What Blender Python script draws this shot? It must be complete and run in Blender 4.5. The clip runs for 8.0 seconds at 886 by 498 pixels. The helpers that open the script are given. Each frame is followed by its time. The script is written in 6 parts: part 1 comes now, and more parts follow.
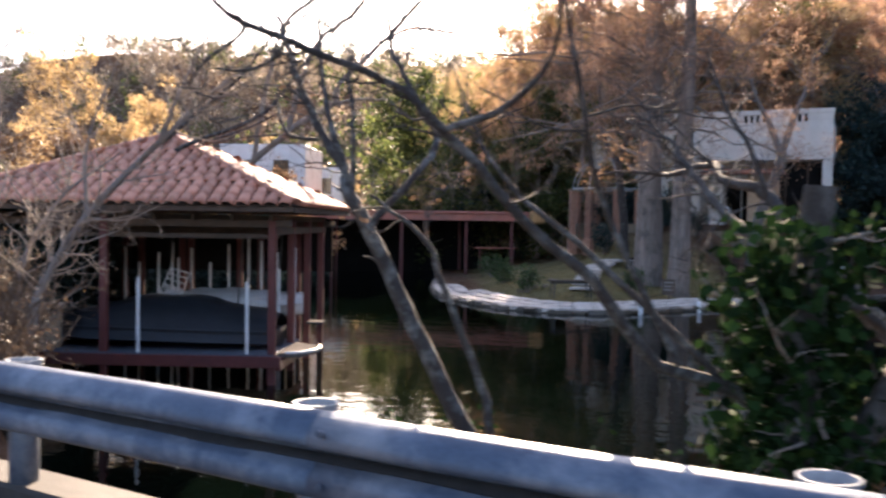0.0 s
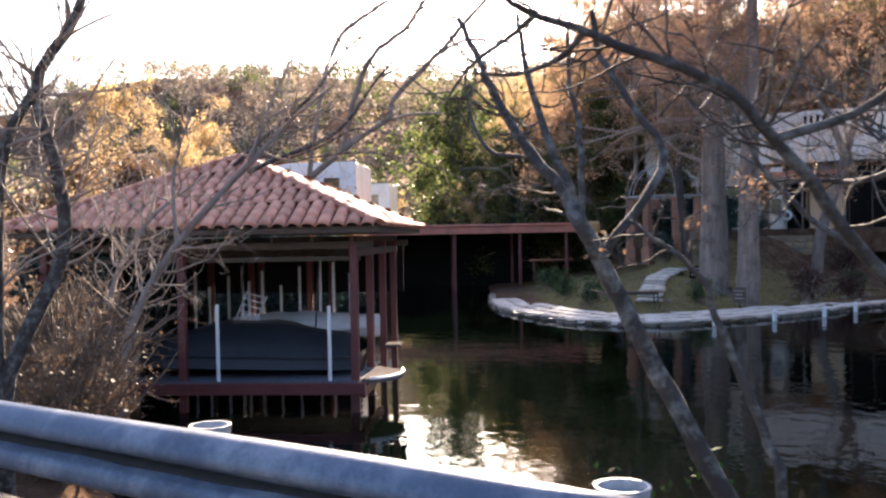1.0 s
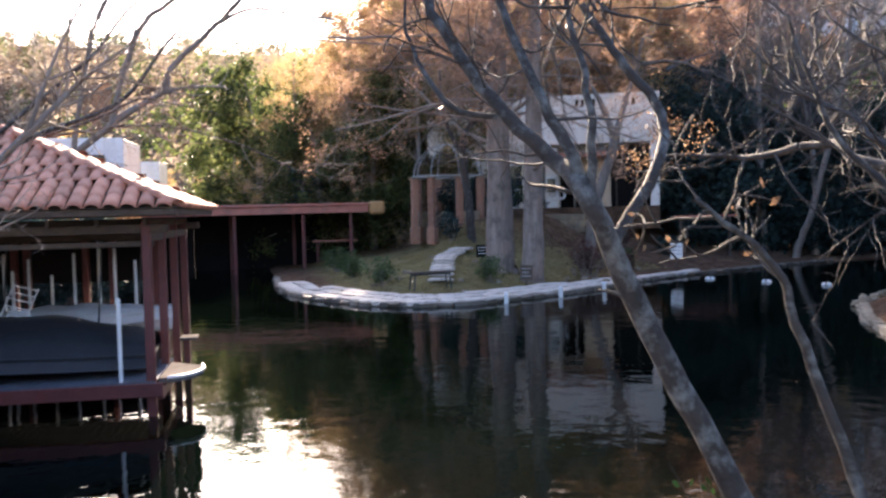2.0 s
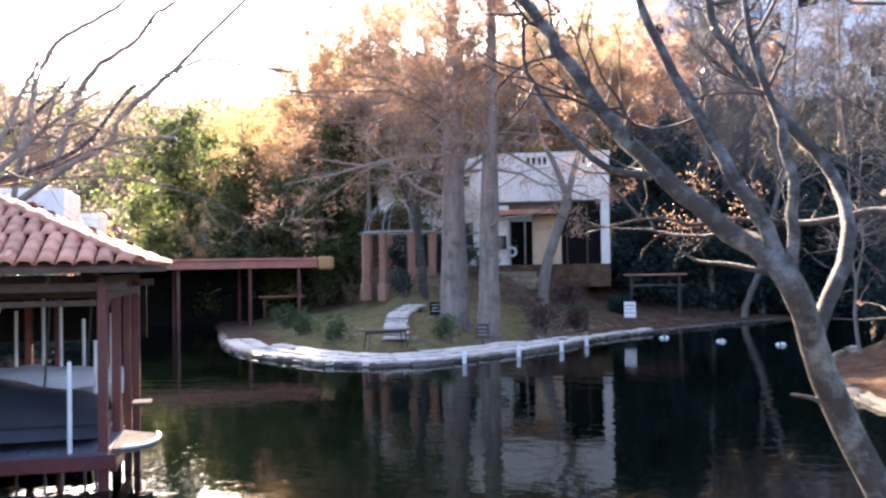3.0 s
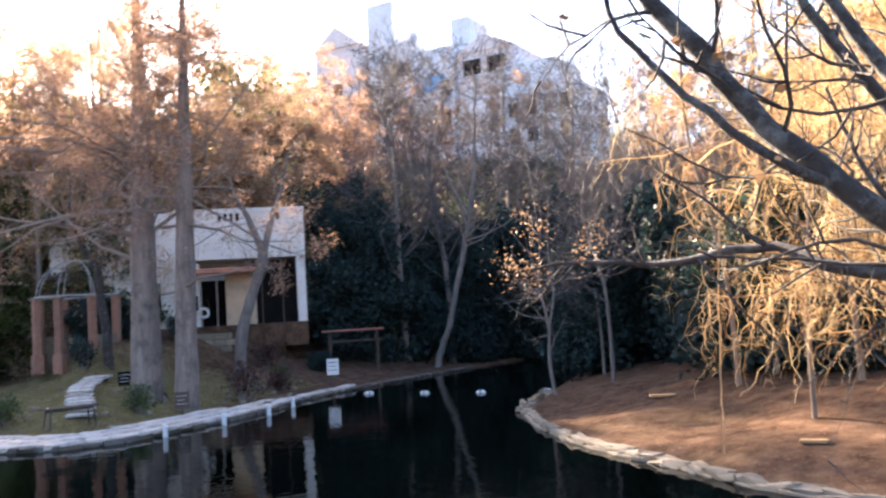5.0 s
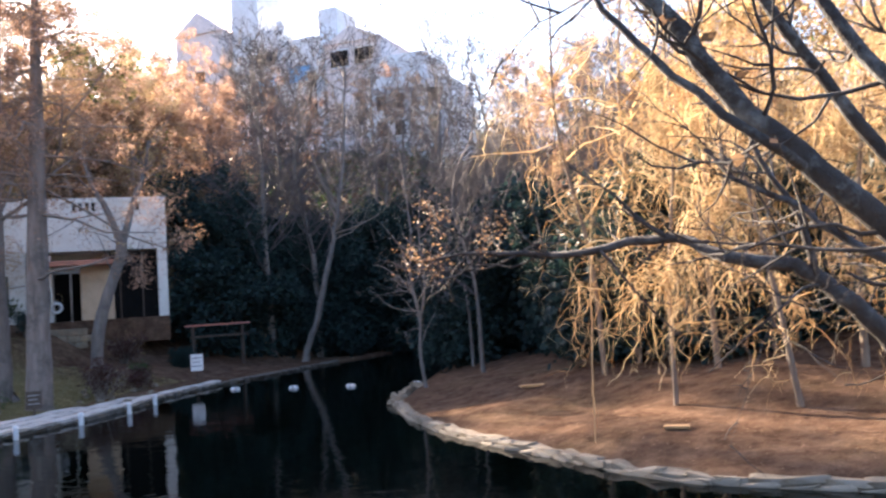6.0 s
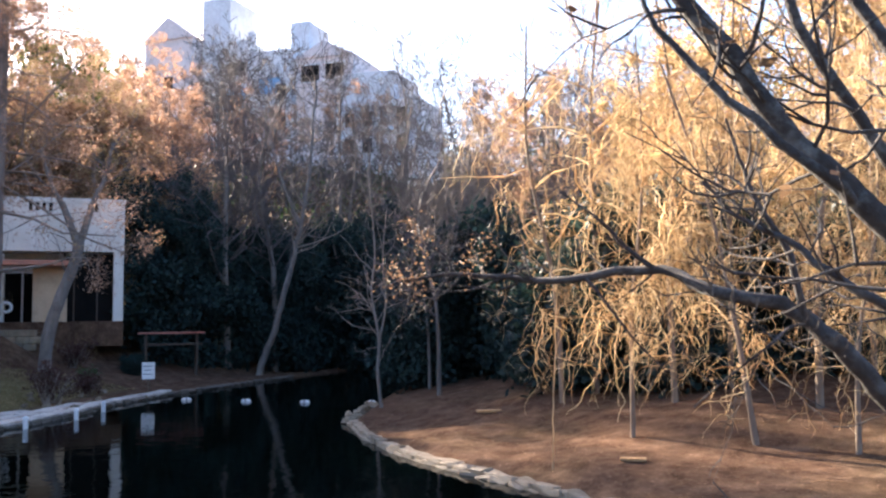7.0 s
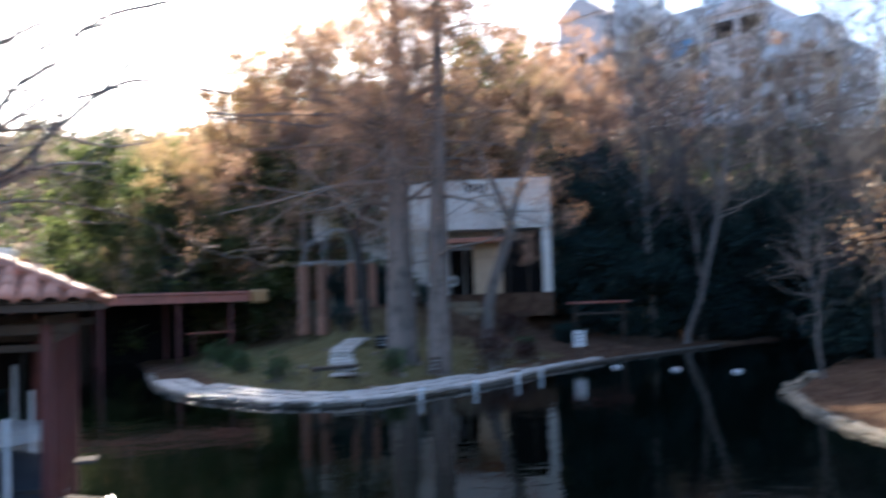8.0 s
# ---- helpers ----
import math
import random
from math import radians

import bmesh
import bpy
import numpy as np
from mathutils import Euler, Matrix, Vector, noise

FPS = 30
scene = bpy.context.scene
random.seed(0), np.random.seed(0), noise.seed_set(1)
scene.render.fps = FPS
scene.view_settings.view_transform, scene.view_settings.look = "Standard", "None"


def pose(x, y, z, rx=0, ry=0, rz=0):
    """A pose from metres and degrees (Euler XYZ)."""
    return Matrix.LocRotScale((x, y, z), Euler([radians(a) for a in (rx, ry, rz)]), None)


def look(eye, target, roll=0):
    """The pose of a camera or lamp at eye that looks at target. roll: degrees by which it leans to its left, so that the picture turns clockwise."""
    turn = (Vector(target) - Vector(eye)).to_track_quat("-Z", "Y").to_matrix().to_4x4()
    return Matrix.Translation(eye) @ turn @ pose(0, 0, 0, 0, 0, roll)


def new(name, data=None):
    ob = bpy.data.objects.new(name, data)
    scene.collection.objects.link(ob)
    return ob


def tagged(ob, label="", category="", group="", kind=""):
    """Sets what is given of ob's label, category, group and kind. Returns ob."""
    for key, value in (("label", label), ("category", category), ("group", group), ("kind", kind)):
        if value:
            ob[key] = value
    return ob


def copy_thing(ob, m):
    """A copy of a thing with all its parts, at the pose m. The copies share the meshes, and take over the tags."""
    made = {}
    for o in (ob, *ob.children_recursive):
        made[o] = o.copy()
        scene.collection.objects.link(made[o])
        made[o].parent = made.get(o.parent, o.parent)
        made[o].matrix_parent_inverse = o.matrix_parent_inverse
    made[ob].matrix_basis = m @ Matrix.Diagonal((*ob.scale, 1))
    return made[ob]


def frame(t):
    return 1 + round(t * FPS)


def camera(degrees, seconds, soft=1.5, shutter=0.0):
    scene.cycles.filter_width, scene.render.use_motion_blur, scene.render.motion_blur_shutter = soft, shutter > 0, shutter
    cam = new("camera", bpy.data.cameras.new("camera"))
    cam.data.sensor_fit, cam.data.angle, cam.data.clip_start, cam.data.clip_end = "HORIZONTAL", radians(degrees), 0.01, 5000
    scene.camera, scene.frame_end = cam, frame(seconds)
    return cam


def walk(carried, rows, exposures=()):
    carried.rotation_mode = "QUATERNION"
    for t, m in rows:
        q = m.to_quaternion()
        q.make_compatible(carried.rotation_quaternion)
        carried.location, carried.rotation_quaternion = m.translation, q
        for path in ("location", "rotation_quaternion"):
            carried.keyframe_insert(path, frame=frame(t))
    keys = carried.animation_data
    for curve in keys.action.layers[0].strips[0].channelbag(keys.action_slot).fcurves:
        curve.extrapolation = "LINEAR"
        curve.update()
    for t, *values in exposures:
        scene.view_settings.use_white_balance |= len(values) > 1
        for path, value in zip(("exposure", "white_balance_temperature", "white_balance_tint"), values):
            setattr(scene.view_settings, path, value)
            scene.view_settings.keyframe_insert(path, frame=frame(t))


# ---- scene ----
cam = camera(52.0, 8.0, soft=2.4, shutter=0.34)
PATH = [
    (0, (4.802, -1.412, 3.112), (3.232, -0.175, 3.057), 0.8),
    (0.5, (4.217, -1.603, 3.170), (2.569, -0.471, 3.120), -1.0),
    (1, (3.707, -1.696, 3.192), (2.085, -0.525, 3.165), -1.0),
    (1.5, (3.028, -1.648, 3.178), (1.528, -0.327, 3.104), -1.1),
    (1.7, (2.765, -1.607, 3.193), (1.395, -0.155, 3.076), -1.4),
    (2.8, (1.713, -1.414, 3.290), (0.510, 0.183, 3.312), -0.8),
    (3, (1.540, -1.392, 3.308), (0.365, 0.226, 3.345), -0.9),
    (3.5, (1.103, -1.308, 3.316), (0.053, 0.393, 3.364), -1.2),
    (4, (0.663, -1.055, 3.340), (-0.416, 0.628, 3.376), -1.4),
    (4.5, (0.418, -0.826, 3.340), (-0.451, 0.975, 3.395), -1.8),
    (5, (0.220, -0.867, 3.340), (-0.323, 1.053, 3.478), -3.4),
    (5.2, (0.153, -0.860, 3.340), (-0.355, 1.073, 3.417), -5.4),
    (6.3, (-0.089, -0.779, 3.340), (-0.270, 1.210, 3.457), -1.9),
    (6.5, (-0.128, -0.761, 3.340), (-0.290, 1.229, 3.461), -1.2),
    (7, (-0.192, -0.731, 3.340), (-0.356, 1.256, 3.489), -0.6),
    (7.5, (-0.257, -0.729, 3.340), (-0.688, 1.216, 3.525), -0.8),
    (8, (-0.322, -0.726, 3.340), (-1.345, 0.990, 3.440), -1.9),
]
walk(cam, [(t, look(eye, target, roll)) for t, eye, target, roll in PATH],
     [(0.0, 2.9, 6000, 18), (1.0, 3.02, 5900, 18), (1.7, 3.1, 5850, 18), (2.8, 3.85, 5750, 18), (4.5, 3.75, 5830, 17), (5.2, 3.4, 5850, 17), (7.0, 3.05, 5550, 16), (7.5, 2.68, 5400, 12), (8.0, 2.8, 5150, 10)])

# ---------------------------------------------------------------- light
SUN_BEARING, SUN_ELEV = -48.5, 23.5
world = bpy.data.worlds.new("world")
scene.world = world
world.use_nodes = True
wn, wl = world.node_tree.nodes, world.node_tree.links
sky = wn.new("ShaderNodeTexSky")
sky.sky_type = "NISHITA"
sky.sun_disc = False
sky.sun_elevation = radians(SUN_ELEV)
sky.sun_rotation = radians(SUN_BEARING)
sky.air_density, sky.dust_density, sky.ozone_density = 1.0, 2.5, 1.0
wl.new(sky.outputs["Color"], wn["Background"].inputs["Color"])
wn["Background"].inputs["Strength"].default_value = 0.056
sun = new("sun", bpy.data.lights.new("sun", "SUN"))
sun.data.energy, sun.data.angle, sun.data.color = 5.0, radians(0.6), (1.0, 0.77, 0.50)
sb, se = radians(SUN_BEARING), radians(SUN_ELEV)
SUN_DIR = Vector((math.sin(sb) * math.cos(se), math.cos(sb) * math.cos(se), math.sin(se)))
sun.matrix_world = look(SUN_DIR * 100, (0, 0, 0))

# ---------------------------------------------------------------- materials


def nodes_of(name):
    m = bpy.data.materials.new(name)
    m.use_nodes = True
    return m, m.node_tree.nodes, m.node_tree.links, m.node_tree.nodes["Principled BSDF"]


def noise_node(n, l, scale, detail=5.0, rough=0.6, coord="Object", stretch=None):
    tc = n.new("ShaderNodeTexCoord")
    tx = n.new("ShaderNodeTexNoise")
    tx.inputs["Scale"].default_value, tx.inputs["Detail"].default_value, tx.inputs["Roughness"].default_value = scale, detail, rough
    if stretch:
        mp = n.new("ShaderNodeMapping")
        mp.inputs["Scale"].default_value = stretch
        l.new(tc.outputs[coord], mp.inputs["Vector"])
        l.new(mp.outputs["Vector"], tx.inputs["Vector"])
    else:
        l.new(tc.outputs[coord], tx.inputs["Vector"])
    return tx


def ramp_node(n, l, source, stops):
    r = n.new("ShaderNodeValToRGB")
    e = r.color_ramp.elements
    while len(e) < len(stops):
        e.new(0.5)
    for k, (at, c) in enumerate(stops):
        e[k].position, e[k].color = at, (*c, 1)
    l.new(source, r.inputs["Fac"])
    return r


def mix_node(n, l, kind, fac, a, b):
    m = n.new("ShaderNodeMix")
    m.data_type, m.blend_type = "RGBA", kind
    if isinstance(fac, (int, float)):
        m.inputs["Factor"].default_value = fac
    else:
        l.new(fac, m.inputs["Factor"])
    for key, v in (("A", a), ("B", b)):
        s = [i for i in m.inputs if i.name == key and i.type == "RGBA"][0]
        if isinstance(v, tuple):
            s.default_value = (*v, 1)
        else:
            l.new(v, s)
    return [o for o in m.outputs if o.type == "RGBA"][0]


def surf(name, c1, c2, scale=4.0, rough=0.8, bump=0.3, fine=40.0, metal=0.0, vary=0.0, stain=None, stain_scale=0.7, stretch=None, dist=0.02):
    """Two colours mixed at a coarse scale, fine grain, bump, stains and a shift from piece to piece."""
    m, n, l, p = nodes_of(name)
    big = noise_node(n, l, scale, 6, 0.65, stretch=stretch)
    small = noise_node(n, l, fine, 4, 0.7, stretch=stretch)
    r = ramp_node(n, l, big.outputs["Fac"], [(0.3, c1), (0.7, c2)])
    g = ramp_node(n, l, small.outputs["Fac"], [(0.3, (0.72, 0.72, 0.72)), (0.75, (1.15, 1.15, 1.15))])
    col = mix_node(n, l, "MULTIPLY", 0.8, r.outputs["Color"], g.outputs["Color"])
    if stain:
        s = noise_node(n, l, stain_scale, 7, 0.7)
        sr = ramp_node(n, l, s.outputs["Fac"], [(0.48, (0, 0, 0)), (0.66, (1, 1, 1))])
        col = mix_node(n, l, "MIX", sr.outputs["Color"], col, stain)
    if vary:
        oi = n.new("ShaderNodeObjectInfo")
        ov = ramp_node(n, l, oi.outputs["Random"], [(0.0, (1 - vary,) * 3), (1.0, (1 + vary,) * 3)])
        col = mix_node(n, l, "MULTIPLY", 1.0, col, ov.outputs["Color"])
    l.new(col, p.inputs["Base Color"])
    p.inputs["Roughness"].default_value, p.inputs["Metallic"].default_value = rough, metal
    if bump:
        b = n.new("ShaderNodeBump")
        b.inputs["Strength"].default_value, b.inputs["Distance"].default_value = bump, dist
        l.new(small.outputs["Fac"], b.inputs["Height"])
        l.new(b.outputs["Normal"], p.inputs["Normal"])
    return m


def leafy(name, colours, through_light=0.4, rough=0.6):
    """Leaves: a colour of its own for each leaf, light passing through."""
    m, n, l, p = nodes_of(name)
    geo = n.new("ShaderNodeNewGeometry")
    stops = [(k / max(1, len(colours) - 1), c) for k, c in enumerate(colours)]
    r = ramp_node(n, l, geo.outputs["Random Per Island"], stops)
    big = noise_node(n, l, 0.35, 3, 0.6)
    g = ramp_node(n, l, big.outputs["Fac"], [(0.3, (0.65, 0.65, 0.65)), (0.7, (1.25, 1.25, 1.25))])
    col = mix_node(n, l, "MULTIPLY", 1.0, r.outputs["Color"], g.outputs["Color"])
    l.new(col, p.inputs["Base Color"])
    p.inputs["Roughness"].default_value = rough
    p.inputs["Specular IOR Level"].default_value = 0.25
    tr = n.new("ShaderNodeBsdfTranslucent")
    l.new(col, tr.inputs["Color"])
    mx = n.new("ShaderNodeMixShader")
    mx.inputs["Fac"].default_value = through_light
    l.new(p.outputs["BSDF"], mx.inputs[1])
    l.new(tr.outputs["BSDF"], mx.inputs[2])
    l.new(mx.outputs["Shader"], n["Material Output"].inputs["Surface"])
    return m


def water_material():
    """Deep, still, dark green water with a light breeze on it."""
    m, n, l, p = nodes_of("river_water")
    mur = noise_node(n, l, 0.12, 4, 0.6)
    r = ramp_node(n, l, mur.outputs["Fac"], [(0.3, (0.0004, 0.0011, 0.0008)), (0.7, (0.0009, 0.0022, 0.0015))])
    l.new(r.outputs["Color"], p.inputs["Base Color"])
    p.inputs["Roughness"].default_value = 0.02
    p.inputs["IOR"].default_value = 1.2
    height = None
    for scale, weight, stretch in ((0.45, 0.9, (1, 1, 1)), (1.9, 0.5, (1, 1, 1)), (6.0, 0.13, (1, 1, 1))):
        w = noise_node(n, l, scale, 2, 0.45, stretch=stretch)
        add = n.new("ShaderNodeMath")
        add.operation = "MULTIPLY_ADD"
        add.inputs[1].default_value, add.inputs[2].default_value = weight, 0.0
        l.new(w.outputs["Fac"], add.inputs[0])
        if height:
            l.new(height, add.inputs[2])
        height = add.outputs[0]
    b = n.new("ShaderNodeBump")
    b.inputs["Strength"].default_value, b.inputs["Distance"].default_value = 0.26, 0.05
    l.new(height, b.inputs["Height"])
    l.new(b.outputs["Normal"], p.inputs["Normal"])
    return m


def ground_material():
    """Lawn on the far bank, leaf litter and bare earth elsewhere."""
    m, n, l, p = nodes_of("earth")
    big = noise_node(n, l, 0.22, 6, 0.65)
    mid = noise_node(n, l, 2.0, 6, 0.7)
    small = noise_node(n, l, 22.0, 4, 0.75)
    r1 = ramp_node(n, l, mid.outputs["Fac"], [(0.3, (0.06, 0.036, 0.024)), (0.5, (0.128, 0.08, 0.054)), (0.72, (0.22, 0.145, 0.098))])
    r2 = ramp_node(n, l, mid.outputs["Fac"], [(0.3, (0.14, 0.115, 0.055)), (0.55, (0.21, 0.18, 0.085)), (0.75, (0.29, 0.245, 0.13))])
    att = n.new("ShaderNodeAttribute")
    att.attribute_name = "lawn"
    ed = n.new("ShaderNodeMath")
    ed.operation = "MULTIPLY_ADD"
    ed.inputs[1].default_value, ed.inputs[2].default_value = 1.1, -0.55
    l.new(big.outputs["Fac"], ed.inputs[0])
    sm = n.new("ShaderNodeMath")
    sm.use_clamp = True
    l.new(att.outputs["Fac"], sm.inputs[0])
    l.new(ed.outputs[0], sm.inputs[1])
    col = mix_node(n, l, "MIX", sm.outputs[0], r1.outputs["Color"], r2.outputs["Color"])
    g = ramp_node(n, l, small.outputs["Fac"], [(0.3, (0.55, 0.55, 0.55)), (0.75, (1.3, 1.3, 1.3))])
    col = mix_node(n, l, "MULTIPLY", 0.9, col, g.outputs["Color"])
    l.new(col, p.inputs["Base Color"])
    p.inputs["Roughness"].default_value = 1.0
    p.inputs["Specular IOR Level"].default_value = 0.0
    b = n.new("ShaderNodeBump")
    b.inputs["Strength"].default_value, b.inputs["Distance"].default_value = 0.8, 0.08
    l.new(small.outputs["Fac"], b.inputs["Height"])
    l.new(b.outputs["Normal"], p.inputs["Normal"])
    return m


M_WATER = water_material()
M_EARTH = ground_material()
M_RAIL = surf("galvanised_steel", (0.06, 0.08, 0.12), (0.115, 0.145, 0.20), 3.0, 0.5, 0.15, 60, metal=0.45, stain=(0.22, 0.24, 0.28), stain_scale=2.4)
M_GROOVE = surf("groove_black", (0.012, 0.012, 0.014), (0.03, 0.028, 0.028), 12.0, 0.95, 0.5, 60)
M_CAP = surf("grey_plastic", (0.22, 0.24, 0.27), (0.30, 0.32, 0.35), 6.0, 0.6, 0.1, 40)
M_ROAD = surf("asphalt", (0.045, 0.045, 0.047), (0.07, 0.07, 0.07), 1.5, 0.9, 0.5, 90)
M_DIRTYCONC = surf("dirty_concrete", (0.030, 0.026, 0.024), (0.058, 0.050, 0.045), 1.5, 0.9, 0.3, 30, stain=(0.08, 0.07, 0.06))
M_GREYDECK = surf("grey_step", (0.085, 0.078, 0.076), (0.14, 0.13, 0.125), 2.0, 0.7, 0.2, 20)
M_LIME = surf("limestone", (0.16, 0.122, 0.08), (0.34, 0.272, 0.185), 2.2, 0.85, 0.6, 16, vary=0.2, stain=(0.20, 0.18, 0.14), stain_scale=1.3)
M_PALE = surf("pale_paving", (0.44, 0.39, 0.335), (0.68, 0.62, 0.55), 2.4, 0.85, 0.6, 14, vary=0.16, stain=(0.27, 0.235, 0.195), stain_scale=1.4)
M_REDWOOD = surf("dark_red_paint", (0.085, 0.020, 0.018), (0.14, 0.034, 0.03), 3.0, 0.6, 0.25, 40, stain=(0.09, 0.03, 0.025))
M_FASCIA = surf("faded_red_metal", (0.36, 0.12, 0.085), (0.47, 0.18, 0.13), 1.5, 0.55, 0.1, 40, stain=(0.26, 0.11, 0.08))
M_TILE = surf("clay_tile", (0.42, 0.17, 0.105), (0.58, 0.27, 0.175), 3.0, 0.75, 0.35, 45, vary=0.22, stain=(0.24, 0.12, 0.09), stain_scale=1.1)
M_DARKWOOD = surf("weathered_wood", (0.055, 0.04, 0.03), (0.105, 0.075, 0.055), 5.0, 0.85, 0.4, 30)
M_DECK = surf("blue_grey_deck", (0.075, 0.085, 0.11), (0.11, 0.12, 0.15), 2.0, 0.7, 0.3, 30, vary=0.10)
M_TARP = surf("black_tarp", (0.012, 0.014, 0.018), (0.024, 0.027, 0.032), 2.0, 0.5, 0.4, 12)
M_WHITE = surf("white_paint", (0.70, 0.70, 0.70), (0.82, 0.82, 0.82), 2.0, 0.5, 0.1, 40, stain=(0.55, 0.54, 0.52))
M_GEL = surf("dull_gelcoat", (0.46, 0.44, 0.43), (0.58, 0.56, 0.55), 1.0, 0.4, 0.0, 40)
for mat in (M_GREYDECK, M_GEL):
    mat.node_tree.nodes["Principled BSDF"].inputs["Specular IOR Level"].default_value = 0.0
M_STUCCO = surf("cream_stucco", (0.72, 0.68, 0.61), (0.82, 0.78, 0.72), 0.8, 0.9, 0.4, 30, stain=(0.60, 0.55, 0.48), stain_scale=0.5)
M_TANST = surf("tan_stucco", (0.52, 0.38, 0.25), (0.62, 0.47, 0.32), 0.8, 0.9, 0.4, 30, stain=(0.40, 0.30, 0.20))
M_BRICK = surf("red_brick", (0.23, 0.115, 0.075), (0.34, 0.185, 0.125), 5.0, 0.85, 0.4, 30, vary=0.15)
M_BRONZE = surf("dark_iron", (0.05, 0.05, 0.05), (0.09, 0.09, 0.085), 6.0, 0.5, 0.1, 40, metal=0.6)
M_GREYIRON = surf("pale_iron", (0.28, 0.275, 0.265), (0.40, 0.39, 0.37), 6.0, 0.6, 0.1, 40)
M_APT = surf("grey_render", (0.80, 0.84, 0.87), (0.88, 0.90, 0.91), 0.15, 0.9, 0.2, 3, stain=(0.58, 0.58, 0.60), stain_scale=0.08)
M_APT3 = surf("pink_render", (0.80, 0.72, 0.69), (0.87, 0.79, 0.76), 0.3, 0.9, 0.2, 3)
M_WET = surf("wet_stone", (0.07, 0.06, 0.045), (0.13, 0.11, 0.085), 2.0, 0.6, 0.5, 16, vary=0.2)
M_BARKDARK = surf("dark_bark", (0.022, 0.018, 0.016), (0.050, 0.042, 0.037), 5.0, 0.9, 0.9, 40, stain=(0.09, 0.085, 0.08), stain_scale=8.0, dist=0.012)
M_BLUE = surf("blue_panel", (0.16, 0.36, 0.62), (0.24, 0.46, 0.72), 0.5, 0.5, 0.0, 10)
M_SIGNTXT = surf("grey_lettering", (0.10, 0.12, 0.16), (0.14, 0.16, 0.20), 5, 0.7, 0.0, 10)
M_GOLDM = surf("straw", (0.36, 0.20, 0.08), (0.50, 0.30, 0.13), 5, 0.9, 0.2, 30)
M_BARK = surf("grey_bark", (0.14, 0.12, 0.105), (0.26, 0.23, 0.205), 2.5, 0.9, 0.8, 14, stretch=(1, 1, 0.25), stain=(0.13, 0.11, 0.10), stain_scale=2.0, dist=0.03)
M_BARKLICH = surf("lichen_bark", (0.018, 0.015, 0.014), (0.048, 0.042, 0.038), 9.0, 0.9, 1.0, 40, stain=(0.14, 0.145, 0.14), stain_scale=11.0, dist=0.012)
M_CYP = surf("cypress_bark", (0.13, 0.10, 0.082), (0.34, 0.275, 0.235), 5.0, 0.9, 1.0, 22, stretch=(1, 1, 0.10), stain=(0.10, 0.085, 0.07), stain_scale=1.6, dist=0.05)
M_BRUSH = surf("brown_stem", (0.085, 0.06, 0.042), (0.15, 0.11, 0.078), 4.0, 0.9, 0.0, 30)
M_WOODS = surf("grey_twig", (0.075, 0.066, 0.066), (0.135, 0.122, 0.12), 4.0, 0.9, 0.0, 30)
M_TWIG = surf("twig", (0.18, 0.145, 0.12), (0.29, 0.24, 0.20), 4.0, 0.9, 0.0, 30)

M_FEATHER = leafy("cypress_needles", [(0.26, 0.15, 0.095), (0.40, 0.25, 0.165), (0.56, 0.38, 0.26)], 0.5)
M_FARLEAF = leafy("winter_woods", [(0.16, 0.125, 0.095), (0.24, 0.19, 0.14), (0.32, 0.265, 0.20)], 0.4)
# near-black: dark boards and windows, and panels that stand in for shade
M_NEARBLACK = surf("near_black", (0.006, 0.006, 0.006), (0.013, 0.012, 0.012), 1.0, 0.9, 0.0, 30)
M_NEARBLACK.node_tree.nodes["Principled BSDF"].inputs["Specular IOR Level"].default_value = 0.1
M_BARKSUN = surf("tan_bark", (0.13, 0.095, 0.068), (0.25, 0.19, 0.14), 2.5, 0.9, 0.8, 14, stretch=(1, 1, 0.25), stain=(0.18, 0.14, 0.10), stain_scale=2.0, dist=0.03)
M_VINE = leafy("dry_vine", [(0.26, 0.17, 0.09), (0.66, 0.48, 0.27), (0.97, 0.84, 0.55)], 0.52, 0.8)
M_EVER = leafy("evergreen_leaf", [(0.012, 0.026, 0.026), (0.021, 0.043, 0.041), (0.036, 0.064, 0.054)], 0.25)
M_OAK = leafy("live_oak_leaf", [(0.034, 0.050, 0.018), (0.072, 0.094, 0.03), (0.14, 0.155, 0.048)], 0.5)
M_RUST = leafy("rust_leaf", [(0.22, 0.115, 0.065), (0.33, 0.19, 0.11), (0.44, 0.29, 0.17)], 0.5)
M_GOLD = leafy("gold_leaf", [(0.28, 0.185, 0.085), (0.42, 0.30, 0.145), (0.56, 0.43, 0.23)], 0.6)
M_IVY = leafy("ivy_leaf", [(0.006, 0.014, 0.005), (0.014, 0.034, 0.010), (0.036, 0.074, 0.02)], 0.12, 0.8)
M_IVY.node_tree.nodes["Principled BSDF"].inputs["Specular IOR Level"].default_value = 0.05
M_SHRUB = leafy("shrub_leaf", [(0.03, 0.055, 0.02), (0.06, 0.10, 0.032), (0.10, 0.14, 0.05)], 0.3)
M_BURG = leafy("burgundy_leaf", [(0.05, 0.022, 0.022), (0.08, 0.035, 0.032), (0.10, 0.055, 0.04)], 0.3)
M_BROWNLEAF = leafy("brown_leaf", [(0.10, 0.06, 0.036), (0.16, 0.10, 0.058), (0.24, 0.155, 0.085)], 0.4)
M_DEADLEAF = leafy("dead_leaf", [(0.07, 0.045, 0.028), (0.12, 0.08, 0.048), (0.19, 0.125, 0.07)], 0.25)
M_GRASS = leafy("dry_grass", [(0.20, 0.15, 0.07), (0.26, 0.22, 0.10), (0.34, 0.27, 0.14)], 0.3)
M_LITTER = leafy("fallen_leaf", [(0.05, 0.026, 0.015), (0.13, 0.07, 0.04), (0.28, 0.17, 0.095)], 0.1)


